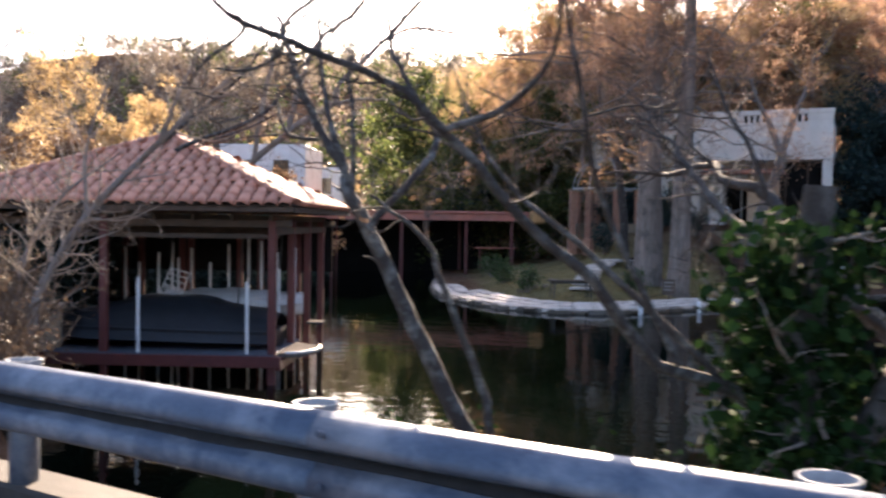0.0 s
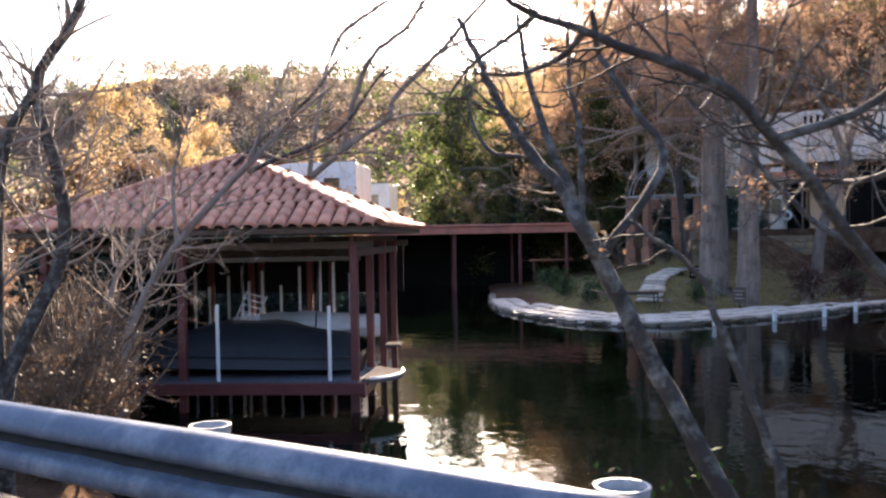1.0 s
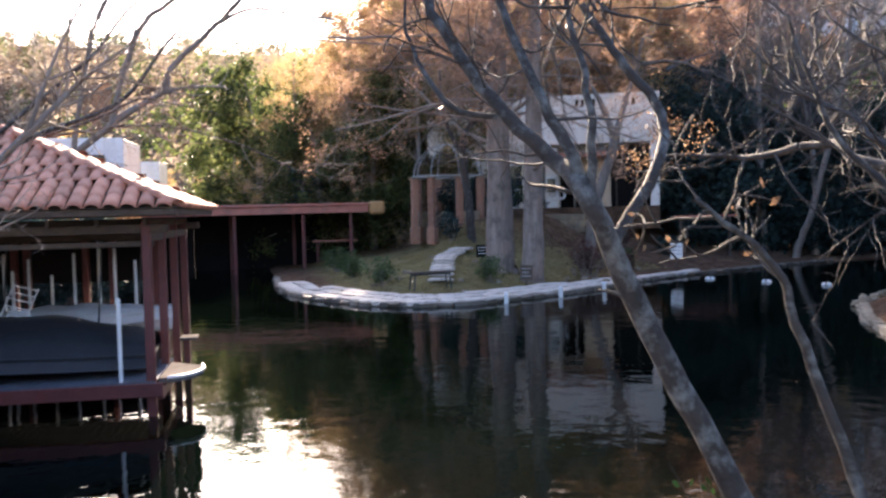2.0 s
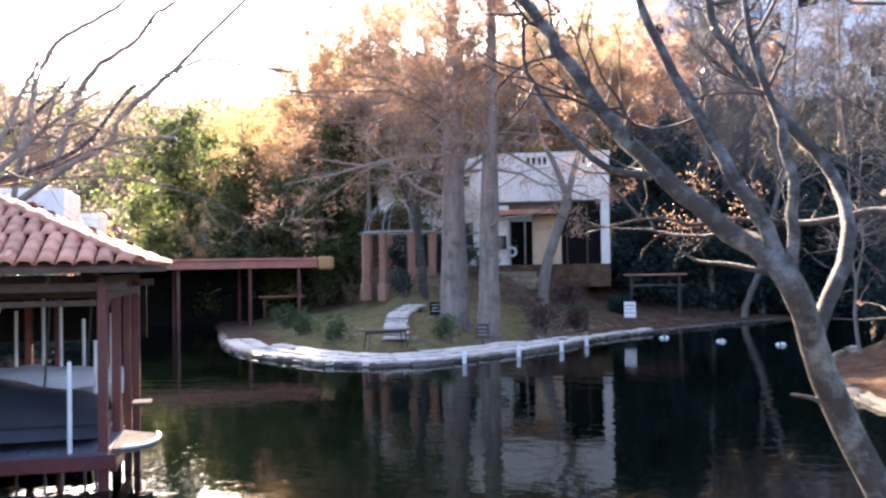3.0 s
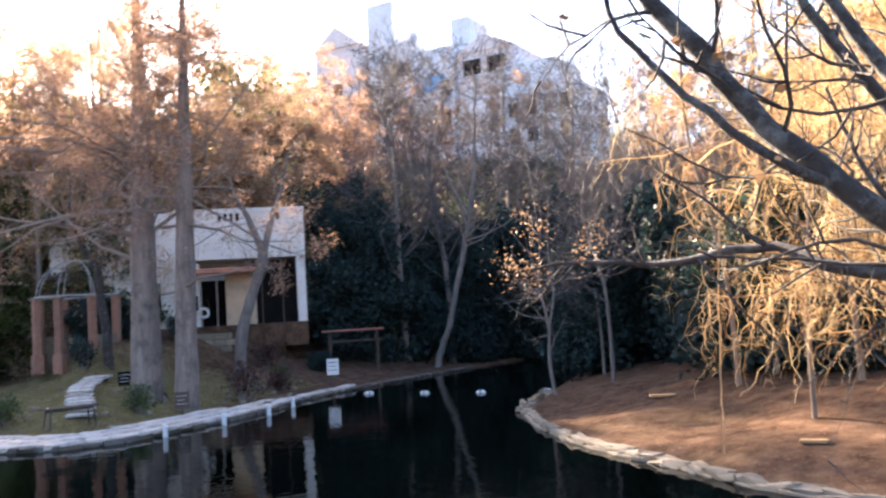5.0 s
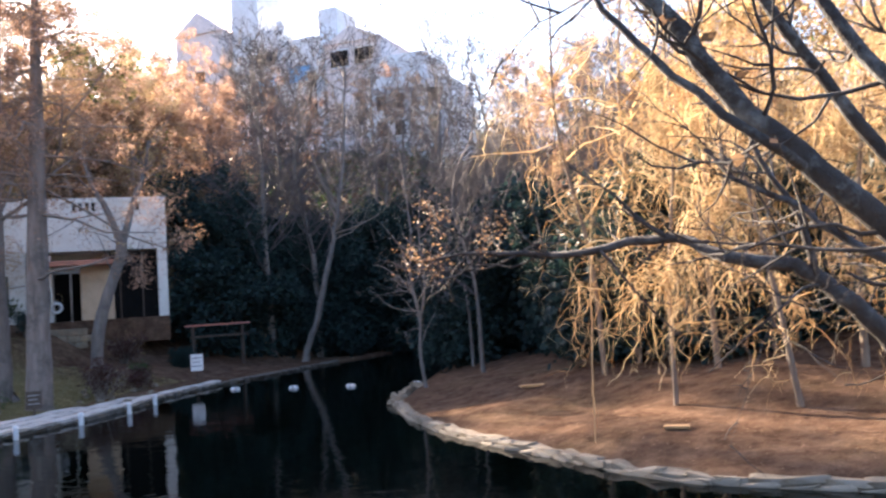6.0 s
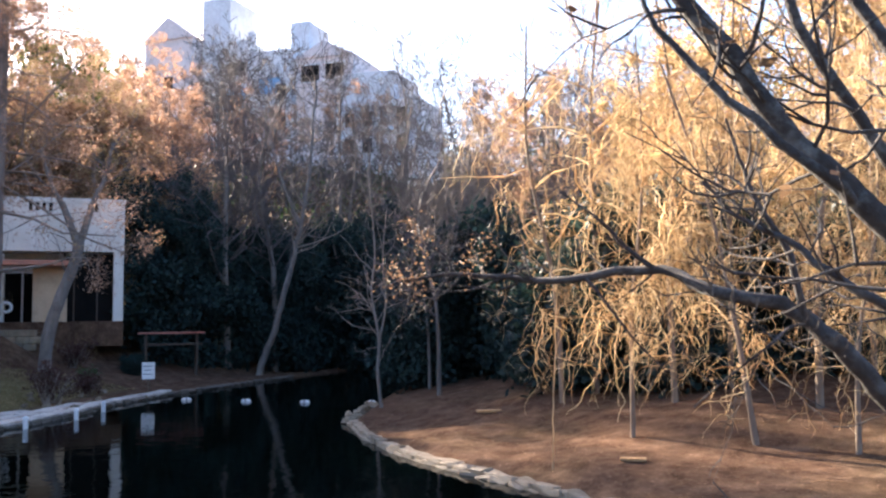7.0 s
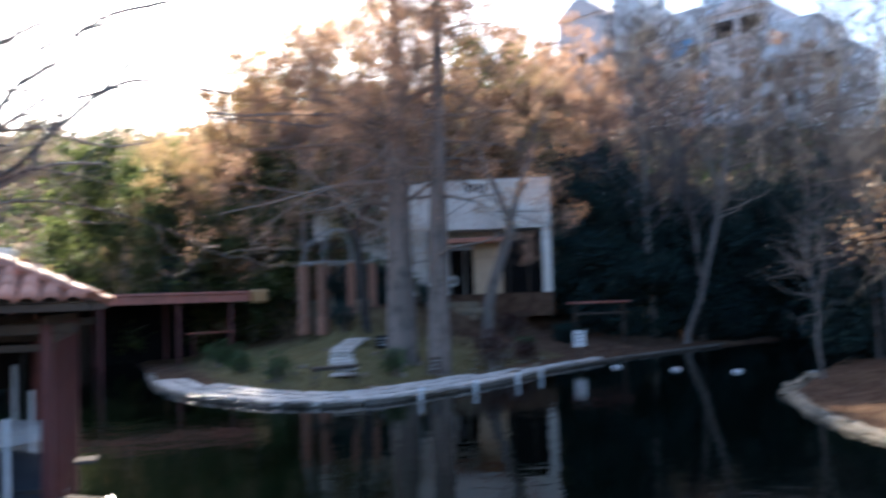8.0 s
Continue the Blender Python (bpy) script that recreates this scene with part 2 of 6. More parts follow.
def glass_material():
    m, n, l, p = nodes_of("window_glass")
    p.inputs["Base Color"].default_value = (0.02, 0.025, 0.03, 1)
    p.inputs["Roughness"].default_value = 0.06
    p.inputs["Specular IOR Level"].default_value = 0.6
    return m


M_GLASS = glass_material()

# ---------------------------------------------------------------- mesh tools
rng = np.random.default_rng(7)


def mesh_of(name, verts, faces, mat, smooth=False):
    me = bpy.data.meshes.new(name)
    me.from_pydata(verts if isinstance(verts, list) else verts.tolist(), [], faces if isinstance(faces, list) else faces.tolist())
    me.materials.append(mat)
    if smooth:
        me.polygons.foreach_set("use_smooth", [True] * len(me.polygons))
    me.update()
    return me


def quad_mesh(name, verts, mat):
    """A mesh of loose quads, four rows of verts each."""
    n = len(verts) // 4
    me = bpy.data.meshes.new(name)
    me.vertices.add(4 * n)
    me.vertices.foreach_set("co", np.asarray(verts, np.float32).ravel())
    me.loops.add(4 * n)
    me.loops.foreach_set("vertex_index", np.arange(4 * n, dtype=np.int32))
    me.polygons.add(n)
    me.polygons.foreach_set("loop_start", np.arange(0, 4 * n, 4, dtype=np.int32))
    me.materials.append(mat)
    me.update(calc_edges=True)
    me.validate()
    return me


def thing(name, place=(0, 0, 0), rz=0.0, label="", category="", group="", kind=""):
    e = new(name)
    e.empty_display_size = 0.2
    e.matrix_world = pose(*place, 0, 0, rz)
    return tagged(e, label, category, group, kind)


def attach(name, me, parent, label="", m=None):
    ob = new(name, me)
    ob.parent = parent
    if m is not None:
        ob.matrix_basis = m
    return tagged(ob, label)


def part(name, bm, material, parent, label="", smooth=False):
    me = bpy.data.meshes.new(name)
    bm.to_mesh(me)
    bm.free()
    me.materials.append(material)
    if smooth:
        me.polygons.foreach_set("use_smooth", [True] * len(me.polygons))
    return attach(name, me, parent, label)


def box_bm(sx, sy, sz, at=(0, 0, 0), bevel=0.0, bm=None, rz=0.0):
    """A box with its base's middle at the given place."""
    b = bm or bmesh.new()
    got = bmesh.ops.create_cube(b, size=1.0)["verts"]
    bmesh.ops.transform(b, verts=got, matrix=pose(at[0], at[1], at[2] + sz / 2, 0, 0, rz) @ Matrix.Diagonal((sx, sy, sz, 1)))
    if bevel:
        edges = list({e for v in got for e in v.link_edges})
        bmesh.ops.bevel(b, geom=edges, offset=bevel, segments=1, affect="EDGES", clamp_overlap=True)
    return b


def rod_bm(a, b, r, sides=10, r2=None, bm=None):
    m = bm or bmesh.new()
    a, b = Vector(a), Vector(b)
    got = bmesh.ops.create_cone(m, cap_ends=True, segments=sides, radius1=r, radius2=r if r2 is None else r2, depth=(b - a).length)["verts"]
    bmesh.ops.transform(m, verts=got, matrix=Matrix.Translation((a + b) / 2) @ (b - a).to_track_quat("Z", "Y").to_matrix().to_4x4())
    return m


def smooth_path(points, n):
    """A Catmull-Rom line through control points."""
    p = np.array(points, float)
    p = np.vstack([2 * p[0] - p[1], p, 2 * p[-1] - p[-2]])
    t = np.linspace(0, len(p) - 3 - 1e-6, n)
    i, f = t.astype(int), (t - t.astype(int))[:, None]
    a, b, c, d = p[i], p[i + 1], p[i + 2], p[i + 3]
    return 0.5 * (2 * b + (c - a) * f + (2 * a - 5 * b + 4 * c - d) * f**2 + (3 * b - a - 3 * c + d) * f**3)


def tubes(branches, sides=6, knobs=0.0, r=None):
    """One skin over many tapered lines: (points, radii) each."""
    verts, faces, base = [], [], 0
    ang = np.linspace(0, 2 * np.pi, sides, endpoint=False)
    for pts, rad in branches:
        pts, rad = np.asarray(pts, float), np.asarray(rad, float)
        n = len(pts)
        tan = np.gradient(pts, axis=0)
        tan /= np.linalg.norm(tan, axis=1)[:, None] + 1e-9
        ref = np.array([0.31, 0.17, 0.93]) if abs(tan[:, 2]).mean() < 0.8 else np.array([0.95, 0.2, 0.1])
        s = np.cross(tan, ref)
        s /= np.linalg.norm(s, axis=1)[:, None] + 1e-9
        u = np.cross(s, tan)
        rr = rad[:, None] * np.ones((1, sides))
        if knobs:
            rr = rr * (1 + knobs * (r or rng).uniform(-1, 1, (n, sides)))
        ring = pts[:, None] + rr[:, :, None] * (np.cos(ang)[None, :, None] * s[:, None] + np.sin(ang)[None, :, None] * u[:, None])
        verts.append(ring.reshape(-1, 3))
        k = np.arange(sides)
        for q in range(n - 1):
            o = base + q * sides
            faces.append(np.stack([o + k, o + (k + 1) % sides, o + sides + (k + 1) % sides, o + sides + k], 1))
        base += n * sides
    return np.concatenate(verts), np.concatenate(faces)


def leaves(centres, size, r, spread=0.0, flat=0.0, aspect=0.6, per=1, droop=0.0):
    """Small quads about the given centres."""
    c = np.repeat(np.asarray(centres, float), per, axis=0)
    n = len(c)
    if spread:
        c = c + r.normal(0, spread, (n, 3))
    a = r.normal(0, 1, (n, 3))
    a[:, 2] = a[:, 2] * (1 - flat) - droop
    a /= np.linalg.norm(a, axis=1)[:, None]
    b = np.cross(a, r.normal(0, 1, (n, 3)))
    b /= np.linalg.norm(b, axis=1)[:, None]
    if flat > 0.9:
        b[:, 2] *= 1 - flat
    s = size * r.uniform(0.6, 1.4, (n, 1))
    a, b = a * s, b * s * aspect
    return np.stack([c - a, c - b * 0.9 + a * 0.1, c + a, c + b * 0.9 + a * 0.1], 1).reshape(-1, 3)


def grow(r, base, way, length, radius, depth, wander=0.18, kids=(5, 8), ratio=0.55, lift=0.12, spread=0.9, segs=8, start=0.3, taper=0.25, out=None, level=0):
    """A branching skeleton: a list of (points, radii, level)."""
    out = [] if out is None else out
    way = np.asarray(way, float) / np.linalg.norm(way)
    pts, d = [np.asarray(base, float)], way
    for _ in range(segs):
        d = d + r.normal(0, wander, 3) * (0.5 if level == 0 else 1) + np.array([0, 0, lift * (0.3 if level == 0 else 1)])
        d /= np.linalg.norm(d)
        pts.append(pts[-1] + d * length / segs)
    pts = np.array(pts)
    rad = radius * np.linspace(1, taper, segs + 1)
    out.append((pts, rad, level))
    if depth > 0:
        for _ in range(int(r.integers(kids[0], kids[1] + 1))):
            f = r.uniform(start, 1.0)
            q = f * segs
            i = min(int(q), segs - 1)
            p = pts[i] + (pts[i + 1] - pts[i]) * (q - i)
            t = pts[i + 1] - pts[i]
            t /= np.linalg.norm(t)
            side = np.cross(t, r.normal(0, 1, 3))
            side /= np.linalg.norm(side)
            w = t * r.uniform(0.25, 0.9) + side * spread
            grow(r, p, w, length * ratio * r.uniform(0.65, 1.15) * (1.15 - 0.5 * f), max(0.004, np.interp(q, range(segs + 1), rad) * 0.55),
                 depth - 1, wander, kids, ratio, lift, spread, max(3, segs - 2), 0.2, 0.2, out, level + 1)
    return out


def tips_of(skel, levels, r, per=4, start=0.3):
    """Places along the branches of the given levels."""
    got = []
    for pts, _, lv in skel:
        if lv in levels:
            q = r.uniform(start, 1, per) * (len(pts) - 1)
            i = np.minimum(q.astype(int), len(pts) - 2)
            got.append(pts[i] + (pts[i + 1] - pts[i]) * (q - i)[:, None])
    return np.concatenate(got) if got else np.zeros((0, 3))


def build_tree(name, skel, place, label, category="tree", bark=None, twig=None, leaf=None, leaf_pts=None, leaf_size=0.1, leaf_spread=0.2,
               leaf_per=3, r=None, sides=8, split=1, floor=0.0, group="", droop=0.0, crown_label="", rz=0.0, aspect=0.6, coarse=False):
    """A tree as one thing: trunk, branches and crown."""
    e = thing(name, place, rz, label, category, group)
    thick = [(p, q) for p, q, lv in skel if lv < split]
    thin = [(p, q) for p, q, lv in skel if lv >= split]
    for k, one in enumerate(thick):
        v, f = tubes([one], sides, 0.06, r)
        attach("limb" if k else "trunk", mesh_of("limb" if k else "trunk", v, f, bark or M_BARK, True), e)
    if thin:
        thin = [(p[::2], np.maximum(q[::2], floor)) if coarse and len(p) > 4 else (p, np.maximum(q, floor)) for p, q in thin]
        v, f = tubes(thin, 3 if coarse else 4)
        tagged(attach("twig_work", mesh_of("twig_work", v, f, twig or M_TWIG, True), e), kind="stuff")
    if leaf and leaf_pts is not None and len(leaf_pts):
        attach("crown", quad_mesh("crown", leaves(leaf_pts, leaf_size, r, leaf_spread, 0, aspect, leaf_per, droop), leaf), e, crown_label)
    return e

# ---------------------------------------------------------------- the land and the river
SHORE_A = [(-70, 55), (-49, 40), (-34, 28.6), (-29.5, 25.0), (-26.4, 22.9), (-23.4, 21.7), (-20, 21.0), (-18, 21.5), (-16.75, 22.8), (-16.4, 24.7),
           (-15.9, 27.5), (-15.8, 31), (-16.1, 34), (-15.6, 39), (-14.5, 44), (-13, 50), (-11, 56), (-8, 60)]
LAND_A = SHORE_A + [(-5, 63), (-2, 500), (-900, 500), (-900, 58), (-84, 58)]
SHORE_B = [(-5.75, 33.5), (-5.6, 27.8), (-4.5, 24.3), (-3.4, 21.9), (-2.6, 20.55), (-1.5, 18.95), (-0.4, 17.5), (0.45, 16.3), (1.2, 15.35), (2.0, 14.75), (3.0, 14.3), (5.0, 13.5), (8, 12.7)]
LAND_B = SHORE_B + [(12, 11.4), (40, 8), (900, 0), (900, 500), (-2, 500), (-4, 62), (-5.5, 50), (-5.8, 40)]
LAND_C = [(-2.4, -0.9), (-2.7, 0.7), (-6, 1.4), (-9.5, 1.7), (-13, 2.4), (-17, 4.5), (-21, 9), (-27, 15), (-40, 24), (-60, 38), (-84, 58.5), (-900, 60), (-900, -500), (-2.4, -500)]
LAND_D = [(-0.6, -0.4), (-0.4, 2.2), (0.8, 3.9), (2.0, 5.6), (4, 7.0), (8, 6.6), (40, 2), (900, -10), (900, -500), (-0.6, -500)]


def inside_by(poly, x, y):
    """Metres inside a polygon (negative outside), for arrays of places."""
    p = np.array(poly, float)
    q = np.roll(p, -1, axis=0)
    best = np.full(x.shape, 1e9)
    odd = np.zeros(x.shape, bool)
    for (ax, ay), (bx, by) in zip(p, q):
        dx, dy = bx - ax, by - ay
        t = np.clip(((x - ax) * dx + (y - ay) * dy) / (dx * dx + dy * dy + 1e-9), 0, 1)
        best = np.minimum(best, np.hypot(x - ax - t * dx, y - ay - t * dy))
        odd ^= ((ay > y) != (by > y)) & (x < dx * (y - ay) / (by - ay + 1e-12) + ax)
    return np.where(odd, best, -best)


def ground_height(x, y):
    x, y = np.asarray(x, float), np.asarray(y, float)
    da, db, dc, dd = (inside_by(p, x, y) for p in (LAND_A, LAND_B, LAND_C, LAND_D))
    far = np.hypot(x + 5, y - 20)
    hill = 22 * np.clip((y - 62) / 60, 0, 1) ** 1.2 + 55 * np.clip((far - 170) / 260, 0, 1) ** 1.3
    hump = 0.12 * np.sin(x * 0.9 + 1) * np.sin(y * 0.8)
    za = np.interp(da, [0, 0.25, 2.6, 4.5, 8, 10, 12, 18, 30, 60], [0.0, 0.14, 0.2, 0.62, 1.2, 2.75, 3.2, 3.4, 3.8, 5.5]) + hump * np.clip(da / 4, 0, 1)
    zb = np.interp(db, [0, 0.25, 1, 5, 9, 14, 40], [0.0, 0.14, 0.26, 0.95, 1.4, 1.7, 2.6]) + hump * np.clip(db / 2, 0, 1)
    zc = np.interp(dc, [0, 0.5, 4, 10, 40], [0.0, 0.7, 1.1, 1.2, 1.5])
    zd = np.interp(dd, [0, 0.5, 4, 10, 40], [0.0, 0.4, 0.8, 1.0, 1.2])
    z = np.maximum.reduce([np.where(da > 0, za + hill, -9), np.where(db > 0, zb + hill, -9), np.where(dc > 0, zc + hill, -9), np.where(dd > 0, zd, -9)])
    out = np.maximum.reduce([da, db, dc, dd])
    return np.where(z > -5, z, np.clip(out * 1.4, -1.6, -0.02))


def zg(x, y):
    return float(ground_height(np.array([x]), np.array([y]))[0])


def axis_steps(lo, hi, step, ends, grow_by=1.25):
    mid = list(np.arange(lo, hi + 1e-6, step))
    left, right, s = [], [], step
    while not left or left[-1] > ends[0]:
        s *= grow_by
        left.append((left[-1] if left else lo) - s)
    s = step
    while not right or right[-1] < ends[1]:
        s *= grow_by
        right.append((right[-1] if right else hi) + s)
    return np.array(left[::-1] + mid + right)


def make_ground():
    xs, ys = axis_steps(-36, 14, 0.42, (-850, 850)), axis_steps(-4, 60, 0.42, (-450, 480))
    X, Y = np.meshgrid(xs, ys, indexing="ij")
    Z = ground_height(X.ravel(), Y.ravel())
    n, m = len(xs), len(ys)
    v = np.stack([X.ravel(), Y.ravel(), Z], 1)
    i, j = np.meshgrid(np.arange(n - 1), np.arange(m - 1), indexing="ij")
    k = (i * m + j).ravel()
    me = mesh_of("ground", v, np.stack([k, k + m, k + m + 1, k + 1], 1), M_EARTH, True)
    lawn = me.attributes.new("lawn", "FLOAT", "POINT")
    da = inside_by(LAND_A, v[:, 0], v[:, 1])
    w = np.clip((da - 1.5) / 1.5, 0, 1) * np.clip((11 - da) / 3, 0, 1) * np.clip((40 - v[:, 1]) / 6, 0, 1)
    lawn.data.foreach_set("value", w.astype(np.float32))
    return tagged(new("ground", me), "earth banks with leaf litter and patchy winter lawn", "ground", kind="structure")


make_ground()
wv = [(-300, -200, 0), (200, -200, 0), (200, 160, 0), (-300, 160, 0)]
tagged(new("water", mesh_of("water", wv, [(0, 1, 2, 3)], M_WATER)), "dark green rippled river water", "water", kind="structure")

# ---------------------------------------------------------------- the bridge and its guard rail
RAIL_Z = 2.42
RAIL_AT, RAIL_DIR = Vector((0.02, -0.44, 0)), Vector((0.938, 0.346, 0)).normalized()
RAIL_TURN = math.degrees(math.atan2(RAIL_DIR.y, RAIL_DIR.x))
DECK_Z = 1.70


def bridge():
    deck = thing("bridge_deck", (RAIL_AT.x, RAIL_AT.y, 0), RAIL_TURN, "concrete road bridge deck with asphalt surface", "bridge", kind="structure")
    part("slab", box_bm(60, 9.0, 0.5, (0, -4.1, DECK_Z - 0.54), 0.03), M_DIRTYCONC, deck)
    part("asphalt", box_bm(60, 7.4, 0.05, (0, -4.6, DECK_Z - 0.036)), M_ROAD, deck)
    part("kerb", box_bm(60, 0.28, 0.16, (0, 0.2, DECK_Z - 0.04), 0.02), M_DIRTYCONC, deck)


def w_beam_profile():
    """The corrugated section of a guard rail: depth towards the road against height."""
    ctrl = [(0.052, 0.0), (0.040, 0.004), (0.0, -0.012), (-0.034, -0.040), (-0.054, -0.076), (-0.060, -0.098), (-0.056, -0.110), (-0.046, -0.118), (0.034, -0.142), (0.044, -0.152),
            (0.040, -0.164), (-0.030, -0.198), (-0.052, -0.226), (-0.060, -0.266), (-0.054, -0.288), (-0.020, -0.306), (0.045, -0.314)]
    return ctrl


def guard_rail():
    e = thing("guard_rail", (RAIL_AT.x, RAIL_AT.y, 0), RAIL_TURN, "galvanised corrugated steel guard rail on round posts", "guard rail")
    for k in range(-3, 4):
        x0, x1 = k * 4.1 - 2.05, k * 4.1 + 2.05 + 0.12
        prof, verts, faces = w_beam_profile(), [], []
        for x in np.linspace(x0, x1, 9):
            sag = 0.004 * math.sin(x * 1.7)
            off = 0.003 if k % 2 else 0.0
            for d, h in prof:
                verts.append((x, d - off, RAIL_Z + h + sag))
        n = len(prof)
        for s in range(8):
            for q in range(n - 1):
                o = s * n + q
                faces.append((o, o + n, o + n + 1, o + 1))
        # dark strip in the groove: painted shade of the upper fold, with debris
        shade_strip = []
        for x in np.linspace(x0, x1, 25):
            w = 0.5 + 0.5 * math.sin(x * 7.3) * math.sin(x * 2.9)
            shade_strip += [(x, 0.036, RAIL_Z - 0.160), (x, 0.004 - 0.014 * w, RAIL_Z - 0.1775 - 0.006 * w), (x, 0.006 - 0.014 * w, RAIL_Z - 0.185 - 0.006 * w), (x, 0.040, RAIL_Z - 0.172)]
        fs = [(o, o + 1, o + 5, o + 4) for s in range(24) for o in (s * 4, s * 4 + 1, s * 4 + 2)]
        attach("groove_dirt", mesh_of("groove_dirt", [(a, b, c + 0.006) for a, b, c in shade_strip], fs, M_GROOVE, True), e, "dark strip for the shade and debris in the groove")
        ob = attach("beam", mesh_of("beam", verts, faces, M_RAIL, True), e)
        mod = ob.modifiers.new("thick", "SOLIDIFY")
        mod.thickness, mod.offset = 0.004, 1
        for bx, bz in ((x0 + 0.06, -0.06), (x0 + 0.06, -0.25)):
            attach("bolt", bolt_mesh, e, "", pose(bx, -0.052, RAIL_Z + bz, 90))
    first = None
    for k in range(-8, 9):
        x = 0.08 + k * 1.84
        post = bmesh.new()
        rod_bm((0, 0, DECK_Z - 0.05), (0, 0, RAIL_Z - 0.04), 0.070, 20, bm=post)
        if first is None:
            me = bpy.data.meshes.new("post")
            post.to_mesh(me)
            me.materials.append(M_RAIL)
            me.polygons.foreach_set("use_smooth", [len(p.vertices) == 4 for p in me.polygons])
            cap = bmesh.new()
            for ra, rb, za, zb in ((0.078, 0.088, -0.08, 0.0), (0.088, 0.078, 0.0, 0.0), (0.078, 0.072, 0.0, -0.03)):
                rows = [[cap.verts.new((q * math.cos(a), q * math.sin(a), RAIL_Z + h)) for a in np.linspace(0, 2 * math.pi, 20, endpoint=False)] for q, h in ((ra, za), (rb, zb))]
                for s in range(20):
                    cap.faces.new((rows[0][s], rows[0][(s + 1) % 20], rows[1][(s + 1) % 20], rows[1][s]))
            cap.faces.new(rows[1])
            mc = bpy.data.meshes.new("cap")
            cap.to_mesh(mc)
            cap.free()
            mc.materials.append(M_CAP)
            first = (me, mc)
        post.free()
        p = attach("post", first[0], e, "", pose(x, 0.15, 0))
        attach("cap", first[1], p, "pale round post cap")


bb = bmesh.new()
rod_bm((0, 0, 0), (0, 0, 0.014), 0.014, 6, bm=bb)
bolt_mesh = bpy.data.meshes.new("bolt")
bb.to_mesh(bolt_mesh)
bb.free()
bolt_mesh.materials.append(M_RAIL)
bridge()
guard_rail()

# ---------------------------------------------------------------- boathouse
BH = Vector((-10.75, 6.72, 0))
BH_TURN = math.degrees(math.atan2(0.76, 0.65))  # x along its front to the right, y into its depth
EAVE_Z, PEAK_Z = 3.40, 4.95
RX0, RX1, RY0, RY1 = -6.45, 0.60, -0.75, 6.30
PEAK = ((RX0 + RX1) / 2, (RY0 + RY1) / 2)


def tile_mesh():
    """One clay barrel tile, its length along y, its back up."""
    verts, faces = [], []
    for y, lift, w in ((0.0, 0.012, 0.125), (0.2, 0.006, 0.118), (0.40, 0.0, 0.11)):
        for k in range(9):
            a = math.pi * k / 8
            verts.append((-w * math.cos(a), y, lift + 0.075 * math.sin(a)))
        for k in range(9):
            a = math.pi * k / 8
            verts.append((-(w - 0.014) * math.cos(a), y, lift - 0.014 + 0.075 * math.sin(a)))
    for s in range(2):
        for k in range(8):
            o = s * 18 + k
            faces.append((o, o + 1, o + 19, o + 18))
            faces.append((o + 9, o + 27, o + 28, o + 10))
    for k in range(8):
        faces.append((k, k + 9, k + 10, k + 1))
    return mesh_of("tile", verts, faces, M_TILE, True)


